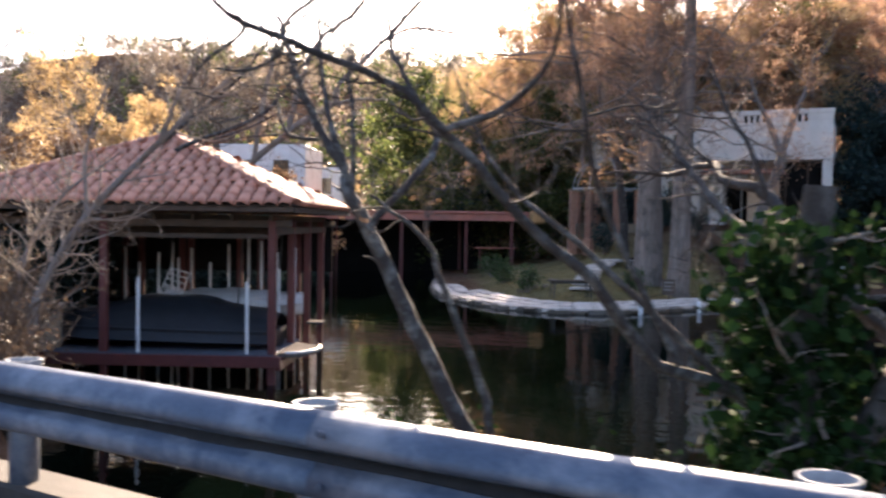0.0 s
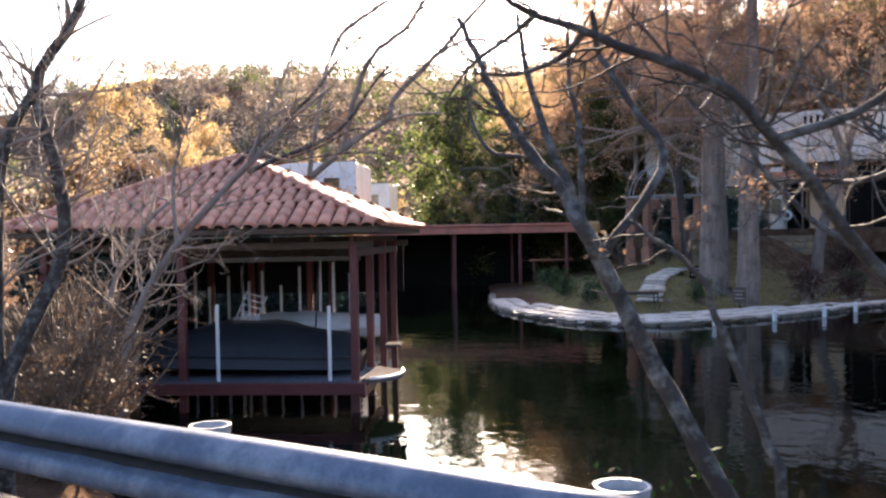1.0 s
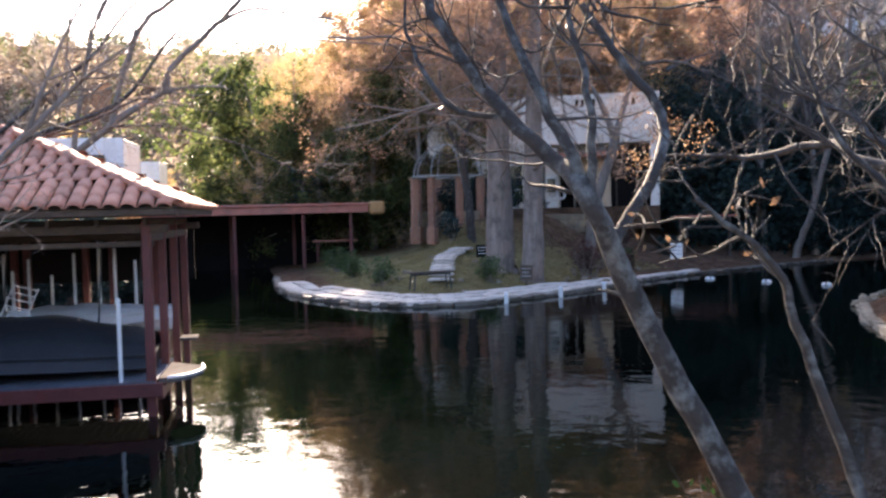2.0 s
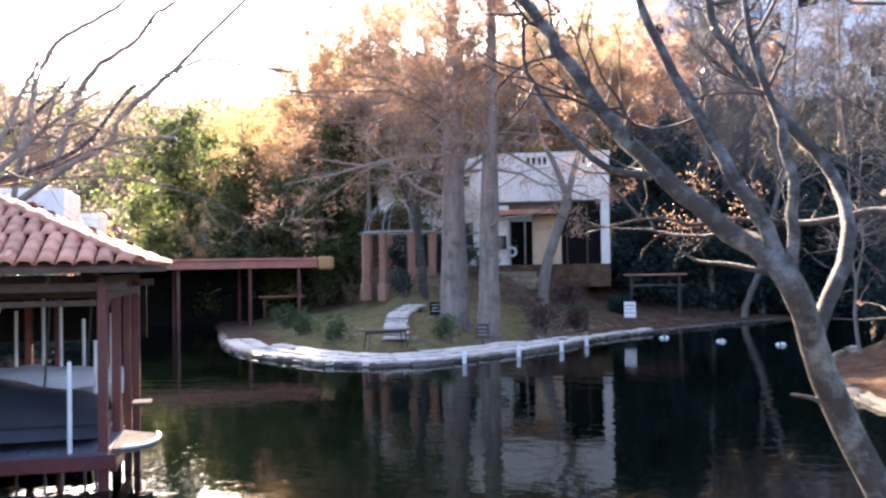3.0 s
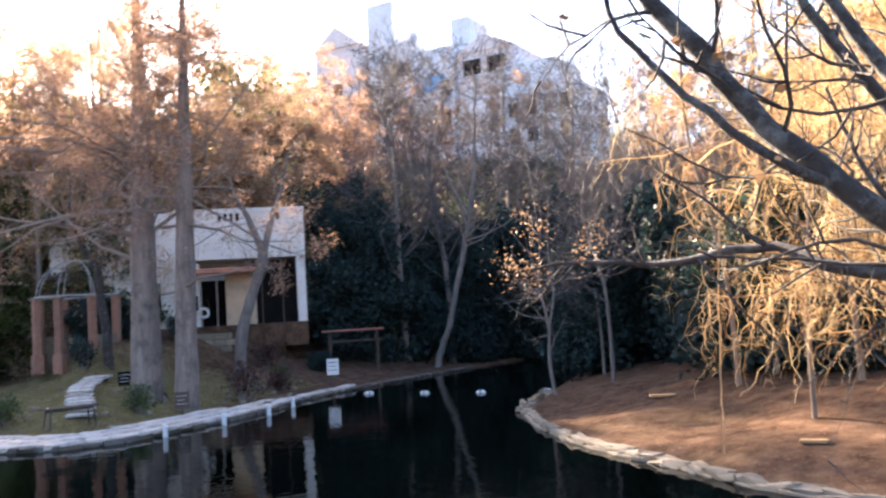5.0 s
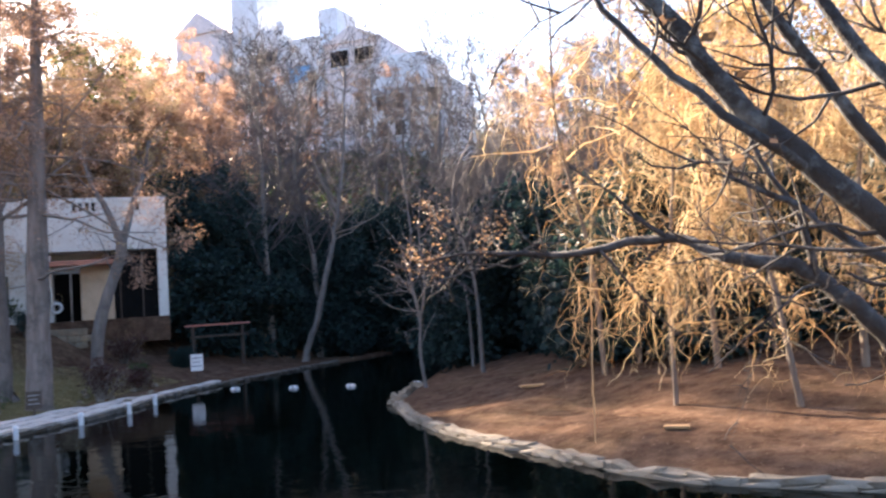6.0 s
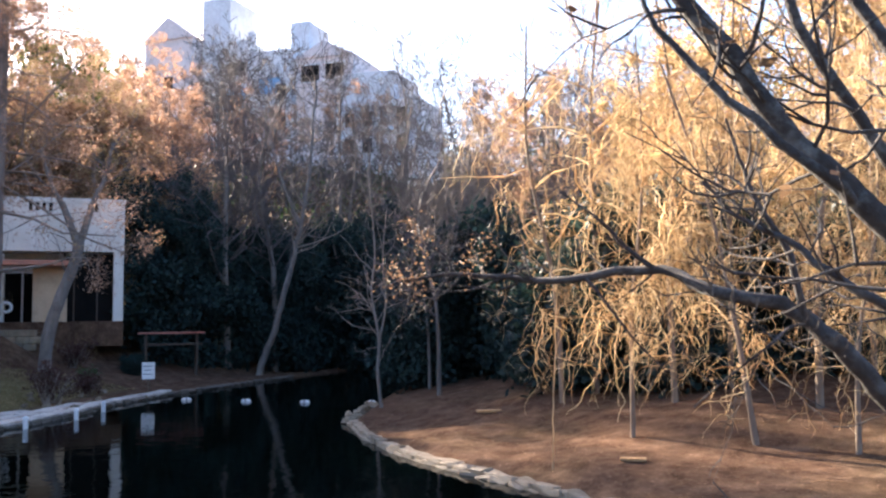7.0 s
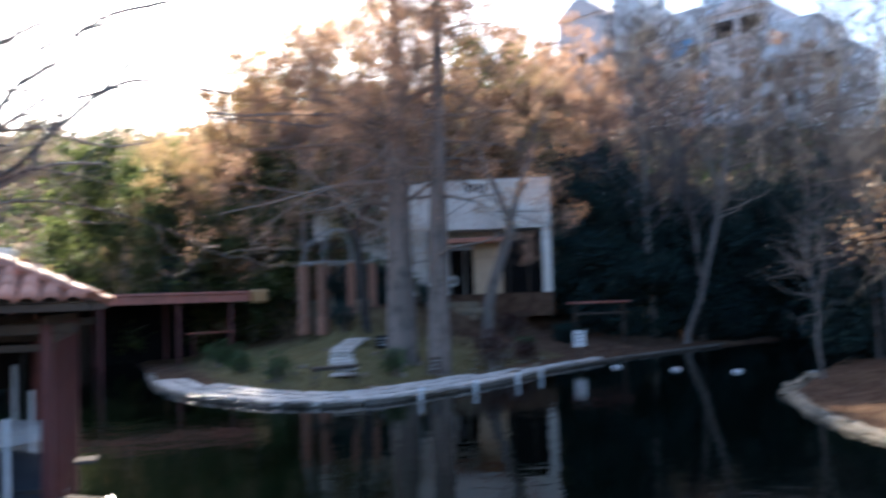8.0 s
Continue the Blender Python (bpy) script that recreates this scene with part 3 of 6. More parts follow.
def boathouse():
    e = thing("boathouse", BH, BH_TURN, "open boathouse with red posts and hipped clay tile roof", "boathouse")
    roof = bmesh.new()
    cs = [roof.verts.new(p) for p in ((RX0, RY0, EAVE_Z), (RX1, RY0, EAVE_Z), (RX1, RY1, EAVE_Z), (RX0, RY1, EAVE_Z))]
    top = roof.verts.new((*PEAK, PEAK_Z))
    for k in range(4):
        roof.faces.new((cs[k], cs[(k + 1) % 4], top))
    roof.faces.new(cs[::-1])
    rf = part("roof", roof, M_DARKWOOD, e, "hipped roof of clay barrel tiles")
    tile = tile_mesh()
    rest = []
    corners = [(RX0, RY0), (RX1, RY0), (RX1, RY1), (RX0, RY1)]
    for side in range(4):
        a, b = Vector((*corners[side], EAVE_Z)), Vector((*corners[(side + 1) % 4], EAVE_Z))
        t = Vector((*PEAK, PEAK_Z))
        x = (b - a).normalized()
        mid = (a + b) / 2
        up = (t - mid).normalized()
        nrm = x.cross(up)
        half, slope = (b - a).length / 2, (t - mid).length
        rows = int(slope / 0.35)
        for row in range(rows + 1):
            y = row * 0.35 - 0.05
            w = half * (1 - max(0, y) / slope)
            count = int(2 * w / 0.265)
            for c in range(count):
                px = (c - (count - 1) / 2) * 0.265
                m = Matrix.Translation(mid + x * px + up * y + nrm * 0.02) @ Matrix((x, up, nrm)).transposed().to_4x4() @ pose(0, 0, 0, rng.normal(2.4, 0.5), 0, rng.normal(0, 0.8))
                if side in (0, 1):
                    attach("tile", tile, rf, "", m)
                else:
                    rest.append(m)
        # ridge caps along the hip
        hip = t - b
        for q in range(int(hip.length / 0.34)):
            w = hip.normalized()
            sx = w.cross(Vector((0, 0, 1))).normalized()
            m = Matrix.Translation(b + w * q * 0.34 + Vector((0, 0, 0.045))) @ Matrix((sx, w, sx.cross(w))).transposed().to_4x4() @ pose(0, 0, 0, 2.5)
            attach("tile", tile, rf, "", m)
    co = np.array([v.co for v in tile.vertices])
    fc = np.array([list(p.vertices) for p in tile.polygons])
    vs, fs = [], []
    for k, m in enumerate(rest):
        mm = np.array(m)
        vs.append(co @ mm[:3, :3].T + mm[:3, 3])
        fs.append(fc + k * len(co))
    tagged(attach("tile_field", mesh_of("tile_field", np.concatenate(vs), np.concatenate(fs), M_TILE, True), rf), kind="stuff")
    # fascia and ceiling beams
    for name, sx, sy, at in (("fascia", RX1 - RX0 - 0.1, 0.05, (PEAK[0], RY0 + 0.06)), ("fascia", RX1 - RX0 - 0.1, 0.05, (PEAK[0], RY1 - 0.06)),
                             ("fascia", 0.05, RY1 - RY0 - 0.2, (RX1 - 0.06, PEAK[1])), ("fascia", 0.05, RY1 - RY0 - 0.2, (RX0 + 0.06, PEAK[1]))):
        part(name, box_bm(sx, sy, 0.10, (*at, EAVE_Z - 0.115), 0.008), M_DARKWOOD, e)
    post_me, brace_me = None, None
    for px in (-5.9, -4.5, -3.25, -1.5, 0.0):
        for py in (0.0, 1.75, 3.5, 5.25):
            if (px == -3.25 and py in (1.75, 3.5)) or (px in (-4.5, -1.5) and py < 5):
                continue
            b = box_bm(0.145, 0.145, 4.7, (0, 0, -1.5), 0.012)
            if post_me is None:
                post_me = bpy.data.meshes.new("post")
                b.to_mesh(post_me)
                post_me.materials.append(M_REDWOOD)
            b.free()
            attach("post", post_me, e, "", pose(px, py, 0))
    for py in (0.0, 5.25):
        part("beam", box_bm(6.6, 0.12, 0.14, (-2.95, py, EAVE_Z - 0.40), 0.01), M_DARKWOOD, e)
    for px in (-5.9, 0.0):
        part("beam", box_bm(0.12, 5.2, 0.14, (px, 2.62, EAVE_Z - 0.54), 0.01), M_DARKWOOD, e)
    part("rim_beam", box_bm(6.3, 0.10, 0.22, (-2.95, -0.14, 0.34), 0.01), M_REDWOOD, e)
    part("rim_beam", box_bm(0.10, 2.2, 0.18, (0.14, 1.0, 0.28), 0.01), M_REDWOOD, e)
    part("cross_beam", box_bm(6.1, 0.10, 0.09, (-2.95, 0.1, EAVE_Z - 0.62), 0.01), M_DARKWOOD, e)
    for py in (2.0, 4.0, 5.6):
        part("hoist_beam", box_bm(6.0, 0.10, 0.12, (-2.95, py, EAVE_Z - 0.55), 0.01), M_DARKWOOD, e)
    # rafters and boarded underside, a lattice of dark timber
    for k in range(9):
        part("rafter", box_bm(0.06, 5.9, 0.12, (-5.9 + k * 0.74, 2.7, EAVE_Z - 0.28), 0.006), M_DARKWOOD, e)
    # added sheet: its near-black colour stands in for the shade under the roof
    part("back_shade", box_bm(6.2, 0.05, 1.25, (-2.95, 6.05, EAVE_Z - 1.55), 0.0), M_NEARBLACK, e, "near-black sheet standing in for the shaded back below the eave")
    for px in (-5.2, -3.7, -2.2, -0.7):
        attach("post", post_me, e, "", pose(px, 5.95, 0))
    for px, py in ((-4.6, 2.0), (-1.2, 2.0), (-3.4, 4.0), (-0.8, 4.0)):
        part("sling", rod_bm((px, py, 1.2), (px + 0.12, py, EAVE_Z - 0.5), 0.018, 6), M_BRONZE, e, "hanging hoist strap")
    # added filler, near-black to deepen the dark interior
    locker = part("locker", box_bm(4.6, 0.5, 0.75, (-3.2, 5.6, 0.4), 0.02), M_NEARBLACK, e, "near-black locker added to darken the back")
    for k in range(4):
        part("locker_door", box_bm(1.05, 0.03, 0.6, (-4.9 + k * 1.14, 5.335, 0.45), 0.008), M_NEARBLACK, locker)
    plank = box_bm(0.135, 2.5, 0.04, (0, 0, 0), 0.006)
    pm = bpy.data.meshes.new("plank")
    plank.to_mesh(pm)
    plank.free()
    pm.materials.append(M_DECK)
    for k in range(42):
        attach("plank", pm, e, "", pose(-5.95 + k * 0.145, 1.13, 0.545 + rng.uniform(-0.003, 0.003)))
    # side walk with its rounded white-edged end
    bm = bmesh.new()
    ring = [(0.085, 0.2)] + [(0.22 + 0.52 * math.sin(a), 1.0 - 0.8 * math.cos(a)) for a in np.linspace(0, math.pi / 2 * 1.3, 9)] + [(0.085, 1.9)]
    lo = [bm.verts.new((x, y, 0.50)) for x, y in ring]
    hi = [bm.verts.new((x, y, 0.58)) for x, y in ring]
    bm.faces.new(hi)
    bm.faces.new(lo[::-1])
    for k in range(len(ring)):
        j = (k + 1) % len(ring)
        bm.faces.new((lo[k], lo[j], hi[j], hi[k]))
    step = part("step_platform", bm, M_GREYDECK, e, "rounded pale step platform")
    edge = [(x, y, 0.585) for x, y in ring[1:-1]]
    attach("rim", mesh_of("rim", *tubes([(np.array(edge), np.full(len(edge), 0.032))], 6), M_WHITE, True), step, "white rounded edge")
    part("ledge", box_bm(0.34, 0.5, 0.05, (0.3, 3.0, 0.86), 0.012), M_GREYDECK, e, "small pale ledge at the side posts")



boathouse()


def in_boathouse(x, y, z=0.0):
    return pose(BH.x, BH.y, 0, 0, 0, BH_TURN) @ Vector((x, y, z))


def white_pole(x, y, z0, z1):
    p = in_boathouse(x, y)
    e = thing("guide_pole", (p.x, p.y, 0), BH_TURN, "white plastic boat guide pole at the boathouse deck", "pole", "boat guide poles")
    part("pipe", rod_bm((0, 0, z0), (0, 0, z1), 0.034, 12), M_WHITE, e, smooth=False)
    part("cap", rod_bm((0, 0, z1), (0, 0, z1 + 0.03), 0.038, 12, 0.02), M_WHITE, e)
    return e


white_pole(-2.57, -0.05, 0.45, 1.98)
white_pole(-0.47, -0.05, 0.45, 1.93)
for px, py, top in ((-0.45, 2.6, 2.05), (-0.25, 3.3, 2.5), (-0.9, 4.4, 2.35), (-1.4, 4.9, 2.6), (-1.75, 5.05, 2.75), (-2.3, 5.25, 2.5)):
    white_pole(px, py, -0.3, top)
for k in range(7):
    white_pole(-2.75 - 0.34 * k + 0.1 * math.sin(k * 5), 5.2 - 0.1 * (k % 3), -0.3, 2.05 + 0.12 * ((k * 3) % 5))


def boat(name, x, y, z, length, beam_w, height, rz, label, hull, cover, cover_label, peak=0.5):
    """A small motor boat: a hull of ribs and a cover or deck over it."""
    p = in_boathouse(x, y)
    e = thing(name, (p.x, p.y, z), BH_TURN + rz, label, "boat")
    n, m = 17, 9
    verts, faces = [], []
    for i in range(n):
        s = i / (n - 1)
        w = beam_w / 2 * min(1, (1 - s) * 3.2 + 0.02) ** 0.6 * (0.82 + 0.18 * min(1, s * 4))
        keel = 0.30 * max(0, s - 0.6) ** 1.5 * 2
        for j in range(m):
            a = -1 + 2 * j / (m - 1)
            verts.append(((s - 0.5) * length, w * a, keel + (height - keel) * abs(a) ** 2.2 * (0.85 + 0.25 * s)))
    for i in range(n - 1):
        for j in range(m - 1):
            o = i * m + j
            faces.append((o, o + 1, o + m + 1, o + m))
    faces.append(tuple(range(m))[::-1])
    hb = attach("hull", mesh_of("hull", verts, faces, hull, True), e)
    hb.modifiers.new("thick", "SOLIDIFY").thickness = 0.03
    verts, faces = [], []
    for i in range(n):
        s = i / (n - 1)
        w = (beam_w / 2 + 0.03) * min(1, (1 - s) * 3.2 + 0.02) ** 0.6 * (0.82 + 0.18 * min(1, s * 4))
        rim = height * (0.85 + 0.25 * s)
        crest = peak * (0.35 + 0.65 * math.sin(math.pi * min(1, 0.15 + s * 0.9)) ** 2) * min(1, (1 - s) * 3)
        for j in range(m):
            a = -1 + 2 * j / (m - 1)
            sag = 0.03 * math.sin(9 * s * 3) * (1 - abs(a))
            drop = -0.22 if j in (0, m - 1) else 0.02
            verts.append(((s - 0.5) * length, w * a * (1.02 if j in (0, m - 1) else 1), rim + drop + crest * (1 - abs(a) ** 1.6) + sag))
    for i in range(n - 1):
        for j in range(m - 1):
            o = i * m + j
            faces.append((o, o + 1, o + m + 1, o + m))
    attach("cover", mesh_of("cover", verts, faces, cover, True), e, cover_label)
    return e


boat("covered_boat", -2.75, 1.25, 0.58, 5.3, 1.9, 0.42, 180, "motor boat under a black tarpaulin on the boathouse deck", M_TARP, M_TARP, "black tarpaulin cover", 0.62)
boat("white_boat", -1.75, 3.4, 0.88, 3.4, 1.6, 0.55, -4, "small white motor boat on a lift in the boathouse", M_GEL, M_GEL, "pale boat deck", 0.16)


def deck_chair(x, y, rz):
    p = in_boathouse(x, y)
    e = thing("metal_chair", (p.x, p.y, 1.25), BH_TURN + rz, "white tubular metal chair tipped on the covered boat", "chair")
    for a, b in (((0, 0, 0), (0, 0.05, 0.42)), ((0.42, 0, 0), (0.42, 0.05, 0.42)), ((0, 0.42, 0), (0, 0.42, 0.85)), ((0.42, 0.42, 0), (0.42, 0.42, 0.85))):
        part("leg", rod_bm(a, b, 0.014, 8), M_WHITE, e)
    for k in range(4):
        part("slat", rod_bm((0, 0.05 + k * 0.11, 0.42), (0.42, 0.05 + k * 0.11, 0.42), 0.013, 8), M_WHITE, e)
    for k in range(3):
        part("back_slat", rod_bm((0, 0.42, 0.55 + k * 0.13), (0.42, 0.42, 0.55 + k * 0.13), 0.012, 8), M_WHITE, e)
    e.matrix_world = e.matrix_world @ pose(0, 0, 0, 24, 18, 0)


deck_chair(-2.75, 1.5, 30)

# stucco gate pillar on the near bank beside the boathouse
sp = thing("stucco_pillar", (-14.0, 3.3, zg(-14.0, 3.3) - 0.1), 40, "tan stucco pillar beside the boathouse", "pillar")
part("shaft", box_bm(0.7, 0.7, 1.9, (0, 0, 0), 0.03), M_TANST, sp)
part("cap", box_bm(0.84, 0.84, 0.12, (0, 0, 1.9), 0.03), M_TANST, sp)

# ---------------------------------------------------------------- flat-roofed dock beyond the channel
FD_END, FD_TURN = Vector((-34.15, 35.6, 0)), math.degrees(math.atan2(0.82, 0.57))


def flat_dock():
    e = thing("flat_roof_dock", FD_END, FD_TURN, "boat dock with a flat roof and faded red fascia", "dock")
    part("roof", box_bm(13.0, 6.0, 0.12, (-6.5, 3.0, 3.72), 0.02), M_FASCIA, e)
    part("fascia", box_bm(13.1, 0.08, 0.42, (-6.5, -0.06, 3.33), 0.01), M_FASCIA, e)
    part("gutter", box_bm(13.1, 0.16, 0.14, (-6.5, -0.16, 3.74), 0.03), M_FASCIA, e)
    part("fascia", box_bm(0.08, 6.0, 0.42, (0.05, 3.0, 3.33), 0.01), M_FASCIA, e)
    for px in (-0.9, -3.6, -7.4, -11.5):
        for py in (0.35, 5.4):
            part("post", box_bm(0.17, 0.17, 5.0, (px, py, -1.6), 0.01), M_REDWOOD, e)
    # shade below the dock roof, put in as a near-black sheet down to the water
    part("shade_wall", box_bm(13.0, 0.1, 3.5, (-6.5, 5.7, -0.1)), M_NEARBLACK, e, "near-black sheet standing in for shade under the dock roof")
    part("shelf", box_bm(2.6, 0.35, 0.09, (-1.6, 2.0, 1.65), 0.01), M_FASCIA, e)
    part("shelf_leg", box_bm(0.1, 0.3, 1.3, (-2.6, 2.0, 0.4)), M_REDWOOD, e)
    part("shelf_leg", box_bm(0.1, 0.3, 1.3, (-0.6, 2.0, 0.4)), M_REDWOOD, e)
    part("straw_end", box_bm(0.9, 0.6, 0.75, (0.6, 0.2, 3.2), 0.12), M_GOLDM, e, "straw coloured roof end")


flat_dock()

# ---------------------------------------------------------------- far-left houses behind the boathouse


def white_house(name, corner, turn, w, d, h, label, tiled=True):
    e = thing(name, (*corner, 0), turn, label, "house")
    z0 = zg(*corner) - 0.5
    part("wall", box_bm(w, d, h - z0, (-w / 2, d / 2, z0), 0.02), M_WHITE, e)
    if tiled:
        bm = bmesh.new()
        vs = [bm.verts.new(p) for p in ((-w - 0.4, -0.4, h), (0.4, -0.4, h), (0.4, d + 0.4, h), (-w - 0.4, d + 0.4, h), (-w * 0.7, d / 2, h + 1.1), (-w * 0.3, d / 2, h + 1.1))]
        for f in ((0, 1, 5, 4), (1, 2, 5), (2, 3, 4, 5), (3, 0, 4), (3, 2, 1, 0)):
            bm.faces.new([vs[k] for k in f])
        part("roof", bm, M_TILE, e, "low clay tile roof")
    for k in range(2):
        wd = part("window", box_bm(0.9, 0.12, 1.3, (-1.4 - k * 2.2, -0.01, h - 2.2), 0.01), M_GLASS, e, "dark glass window")
        part("frame", box_bm(1.06, 0.1, 0.08, (-1.4 - k * 2.2, -0.03, h - 2.28)), M_WHITE, wd)
    return e


white_house("white_house", (-41.6, 24.9), 50, 5.0, 6.0, 7.6, "white rendered house behind the boathouse", False)
white_house("white_house", (-58.5, 38.0), 50, 2.0, 5.0, 7.6, "small white rendered block with flat top", False)

# ---------------------------------------------------------------- the bank with lawn and villa
HOUSE_AT, HOUSE_TURN = Vector((-21.1, 46.0, 0)), math.degrees(math.atan2(0.453, 0.892))
HZ0, HZ1 = 3.3, 9.75


def villa():
    e = thing("villa", (HOUSE_AT.x, HOUSE_AT.y, 0), HOUSE_TURN, "two-storey cream stucco villa with a shaded porch", "house")
    up0 = 6.95  # underside of the upper storey
    # upper storey, in two bays, with slits in its parapet
    slits = [(-4.6 + k * 0.32) for k in range(4)] + [-1.75, -1.42]
    edges = sorted([-13.5, 0.0] + [s - 0.09 for s in slits] + [s + 0.09 for s in slits])
    part("upper_wall", box_bm(13.5, 7.0, 9.05 - up0, (-6.75, 3.5, up0), 0.02), M_STUCCO, e)
    for k in range(0, len(edges), 2):
        a, b = edges[k], edges[k + 1]
        part("parapet", box_bm(b - a, 0.3, 0.45, ((a + b) / 2, 0.15, 9.05)), M_STUCCO, e)
    part("parapet_cap", box_bm(13.6, 0.36, 0.25, (-6.75, 0.15, 9.5), 0.02), M_STUCCO, e)
    # added near-black panel gives the slits their shade
    part("slit_shade", box_bm(4.6, 0.08, 0.45, (-3.1, 0.36, 9.05)), M_NEARBLACK, e)
    part("parapet_back", box_bm(13.5, 0.3, 0.6, (-6.75, 6.8, 9.05)), M_STUCCO, e)
    # lower storey: piers, recessed wall, openings
    part("lower_wall", box_bm(13.4, 0.3, up0 - HZ0 + 0.6, (-6.75, 2.6, HZ0 - 0.6)), M_STUCCO, e)
    part("porch_floor", box_bm(9.2, 3.0, 1.3, (-4.6, 1.4, HZ0 - 1.3), 0.02), M_EARTH, e)
    part("pier", box_bm(0.5, 0.5, up0 - HZ0 + 0.9, (-0.27, 0.28, HZ0 - 0.9), 0.02), M_STUCCO, e)
    part("pier", box_bm(1.65, 0.6, up0 - HZ0 - 0.6, (-3.6, 0.4, HZ0 - 0.1), 0.02), M_TANST, e, "cream plastered pier")
    part("pier", box_bm(0.7, 0.5, up0 - HZ0 - 0.1, (-6.15, 0.3, HZ0 - 0.1), 0.02), M_STUCCO, e)
    part("lower_bay", box_bm(6.4, 2.2, up0 - HZ0 + 0.1, (-10.25, 1.2, HZ0 - 0.1), 0.02), M_STUCCO, e)
    part("canopy", box_bm(4.4, 1.3, 0.14, (-4.6, -0.55, 6.15), 0.02), M_TILE, e, "brown tiled porch canopy")
    part("canopy", box_bm(4.3, 0.7, 0.12, (-4.6, -0.3, 6.32), 0.02), M_TILE, e)
    door = part("door", box_bm(1.7, 0.12, 2.6, (-5.0, 2.38, HZ0), 0.01), M_NEARBLACK, e, "dark glazed porch door")
    part("frame", box_bm(0.09, 0.16, 2.6, (-5.0, 2.34, HZ0)), M_WHITE, door)
    part("frame", box_bm(1.9, 0.16, 0.1, (-5.0, 2.34, HZ0 + 2.6)), M_WHITE, door)
    win = part("window", box_bm(1.0, 0.14, 1.3, (-8.35, 0.07, HZ0 + 1.2), 0.01), M_GLASS, e, "dark square window")
    part("sill", box_bm(1.2, 0.24, 0.1, (-8.35, 0.03, HZ0 + 1.1), 0.01), M_WHITE, win)
    win = part("window", box_bm(0.5, 0.14, 0.8, (-6.15, 0.03, HZ0 + 0.9), 0.01), M_GLASS, e, "small dark window")
    part("frame", box_bm(0.62, 0.1, 0.08, (-6.15, 0.0, HZ0 + 1.7)), M_WHITE, win)
    win = part("window", box_bm(0.55, 0.14, 0.6, (-8.3, 0.0, HZ0 + 4.6), 0.01), M_GLASS, e, "small upper window")
    part("sill", box_bm(0.7, 0.2, 0.08, (-8.3, -0.02, HZ0 + 4.52)), M_STUCCO, win)
    # near-black panel stands in for the shaded depth of the open porch
    part("porch_shade", box_bm(2.5, 0.08, 3.6, (-1.75, 0.75, HZ0), 0.01), M_NEARBLACK, e, "near-black panel standing in for shade inside the porch")
    for px in (-2.45, -1.3):
        part("porch_rail", box_bm(0.07, 0.06, 3.6, (px, 0.68, HZ0)), M_DARKWOOD, e)
    part("side_wall", box_bm(0.25, 2.1, up0 - HZ0 + 0.6, (-0.2, 1.55, HZ0 - 0.6)), M_STUCCO, e)
    # life ring on the wall beside the door
    verts, faces = [], []
    for i in range(20):
        a = 2 * math.pi * i / 20
        for j in range(8):
            b = 2 * math.pi * j / 8
            rr = 0.24 + 0.075 * math.cos(b)
            verts.append((rr * math.cos(a), 0.075 * math.sin(b), rr * math.sin(a)))
    for i in range(20):
        for j in range(8):
            faces.append((i * 8 + j, i * 8 + (j + 1) % 8, ((i + 1) % 20) * 8 + (j + 1) % 8, ((i + 1) % 20) * 8 + j))
    lp = pose(HOUSE_AT.x, HOUSE_AT.y, 0, 0, 0, HOUSE_TURN) @ Vector((-5.62, 0.0, HZ0 + 0.75))
    ring = thing("life_ring", lp, HOUSE_TURN, "white life ring hanging on the porch pier", "life ring")
    attach("ring", mesh_of("ring", verts, faces, M_WHITE, True), ring)
    part("hook", rod_bm((0, 0.3, 0.28), (0, -0.05, 0.28), 0.012, 6), M_BRONZE, ring)
    wl_ = thing("planter_wall", pose(HOUSE_AT.x, HOUSE_AT.y, 0, 0, 0, HOUSE_TURN) @ Vector((-6.7, -1.9, 0)), HOUSE_TURN, "low tan stone planter wall in front of the villa", "wall")
    for row in range(3):
        for k in range(8):
            s = 0.62 + rng.uniform(-0.03, 0.03)
            part("stone", box_bm(s, 0.4, 0.33, (-2.2 + k * 0.64 + (row % 2) * 0.3, rng.uniform(-0.02, 0.02), 1.9 + row * 0.345), 0.03), M_LIME, wl_)


villa()


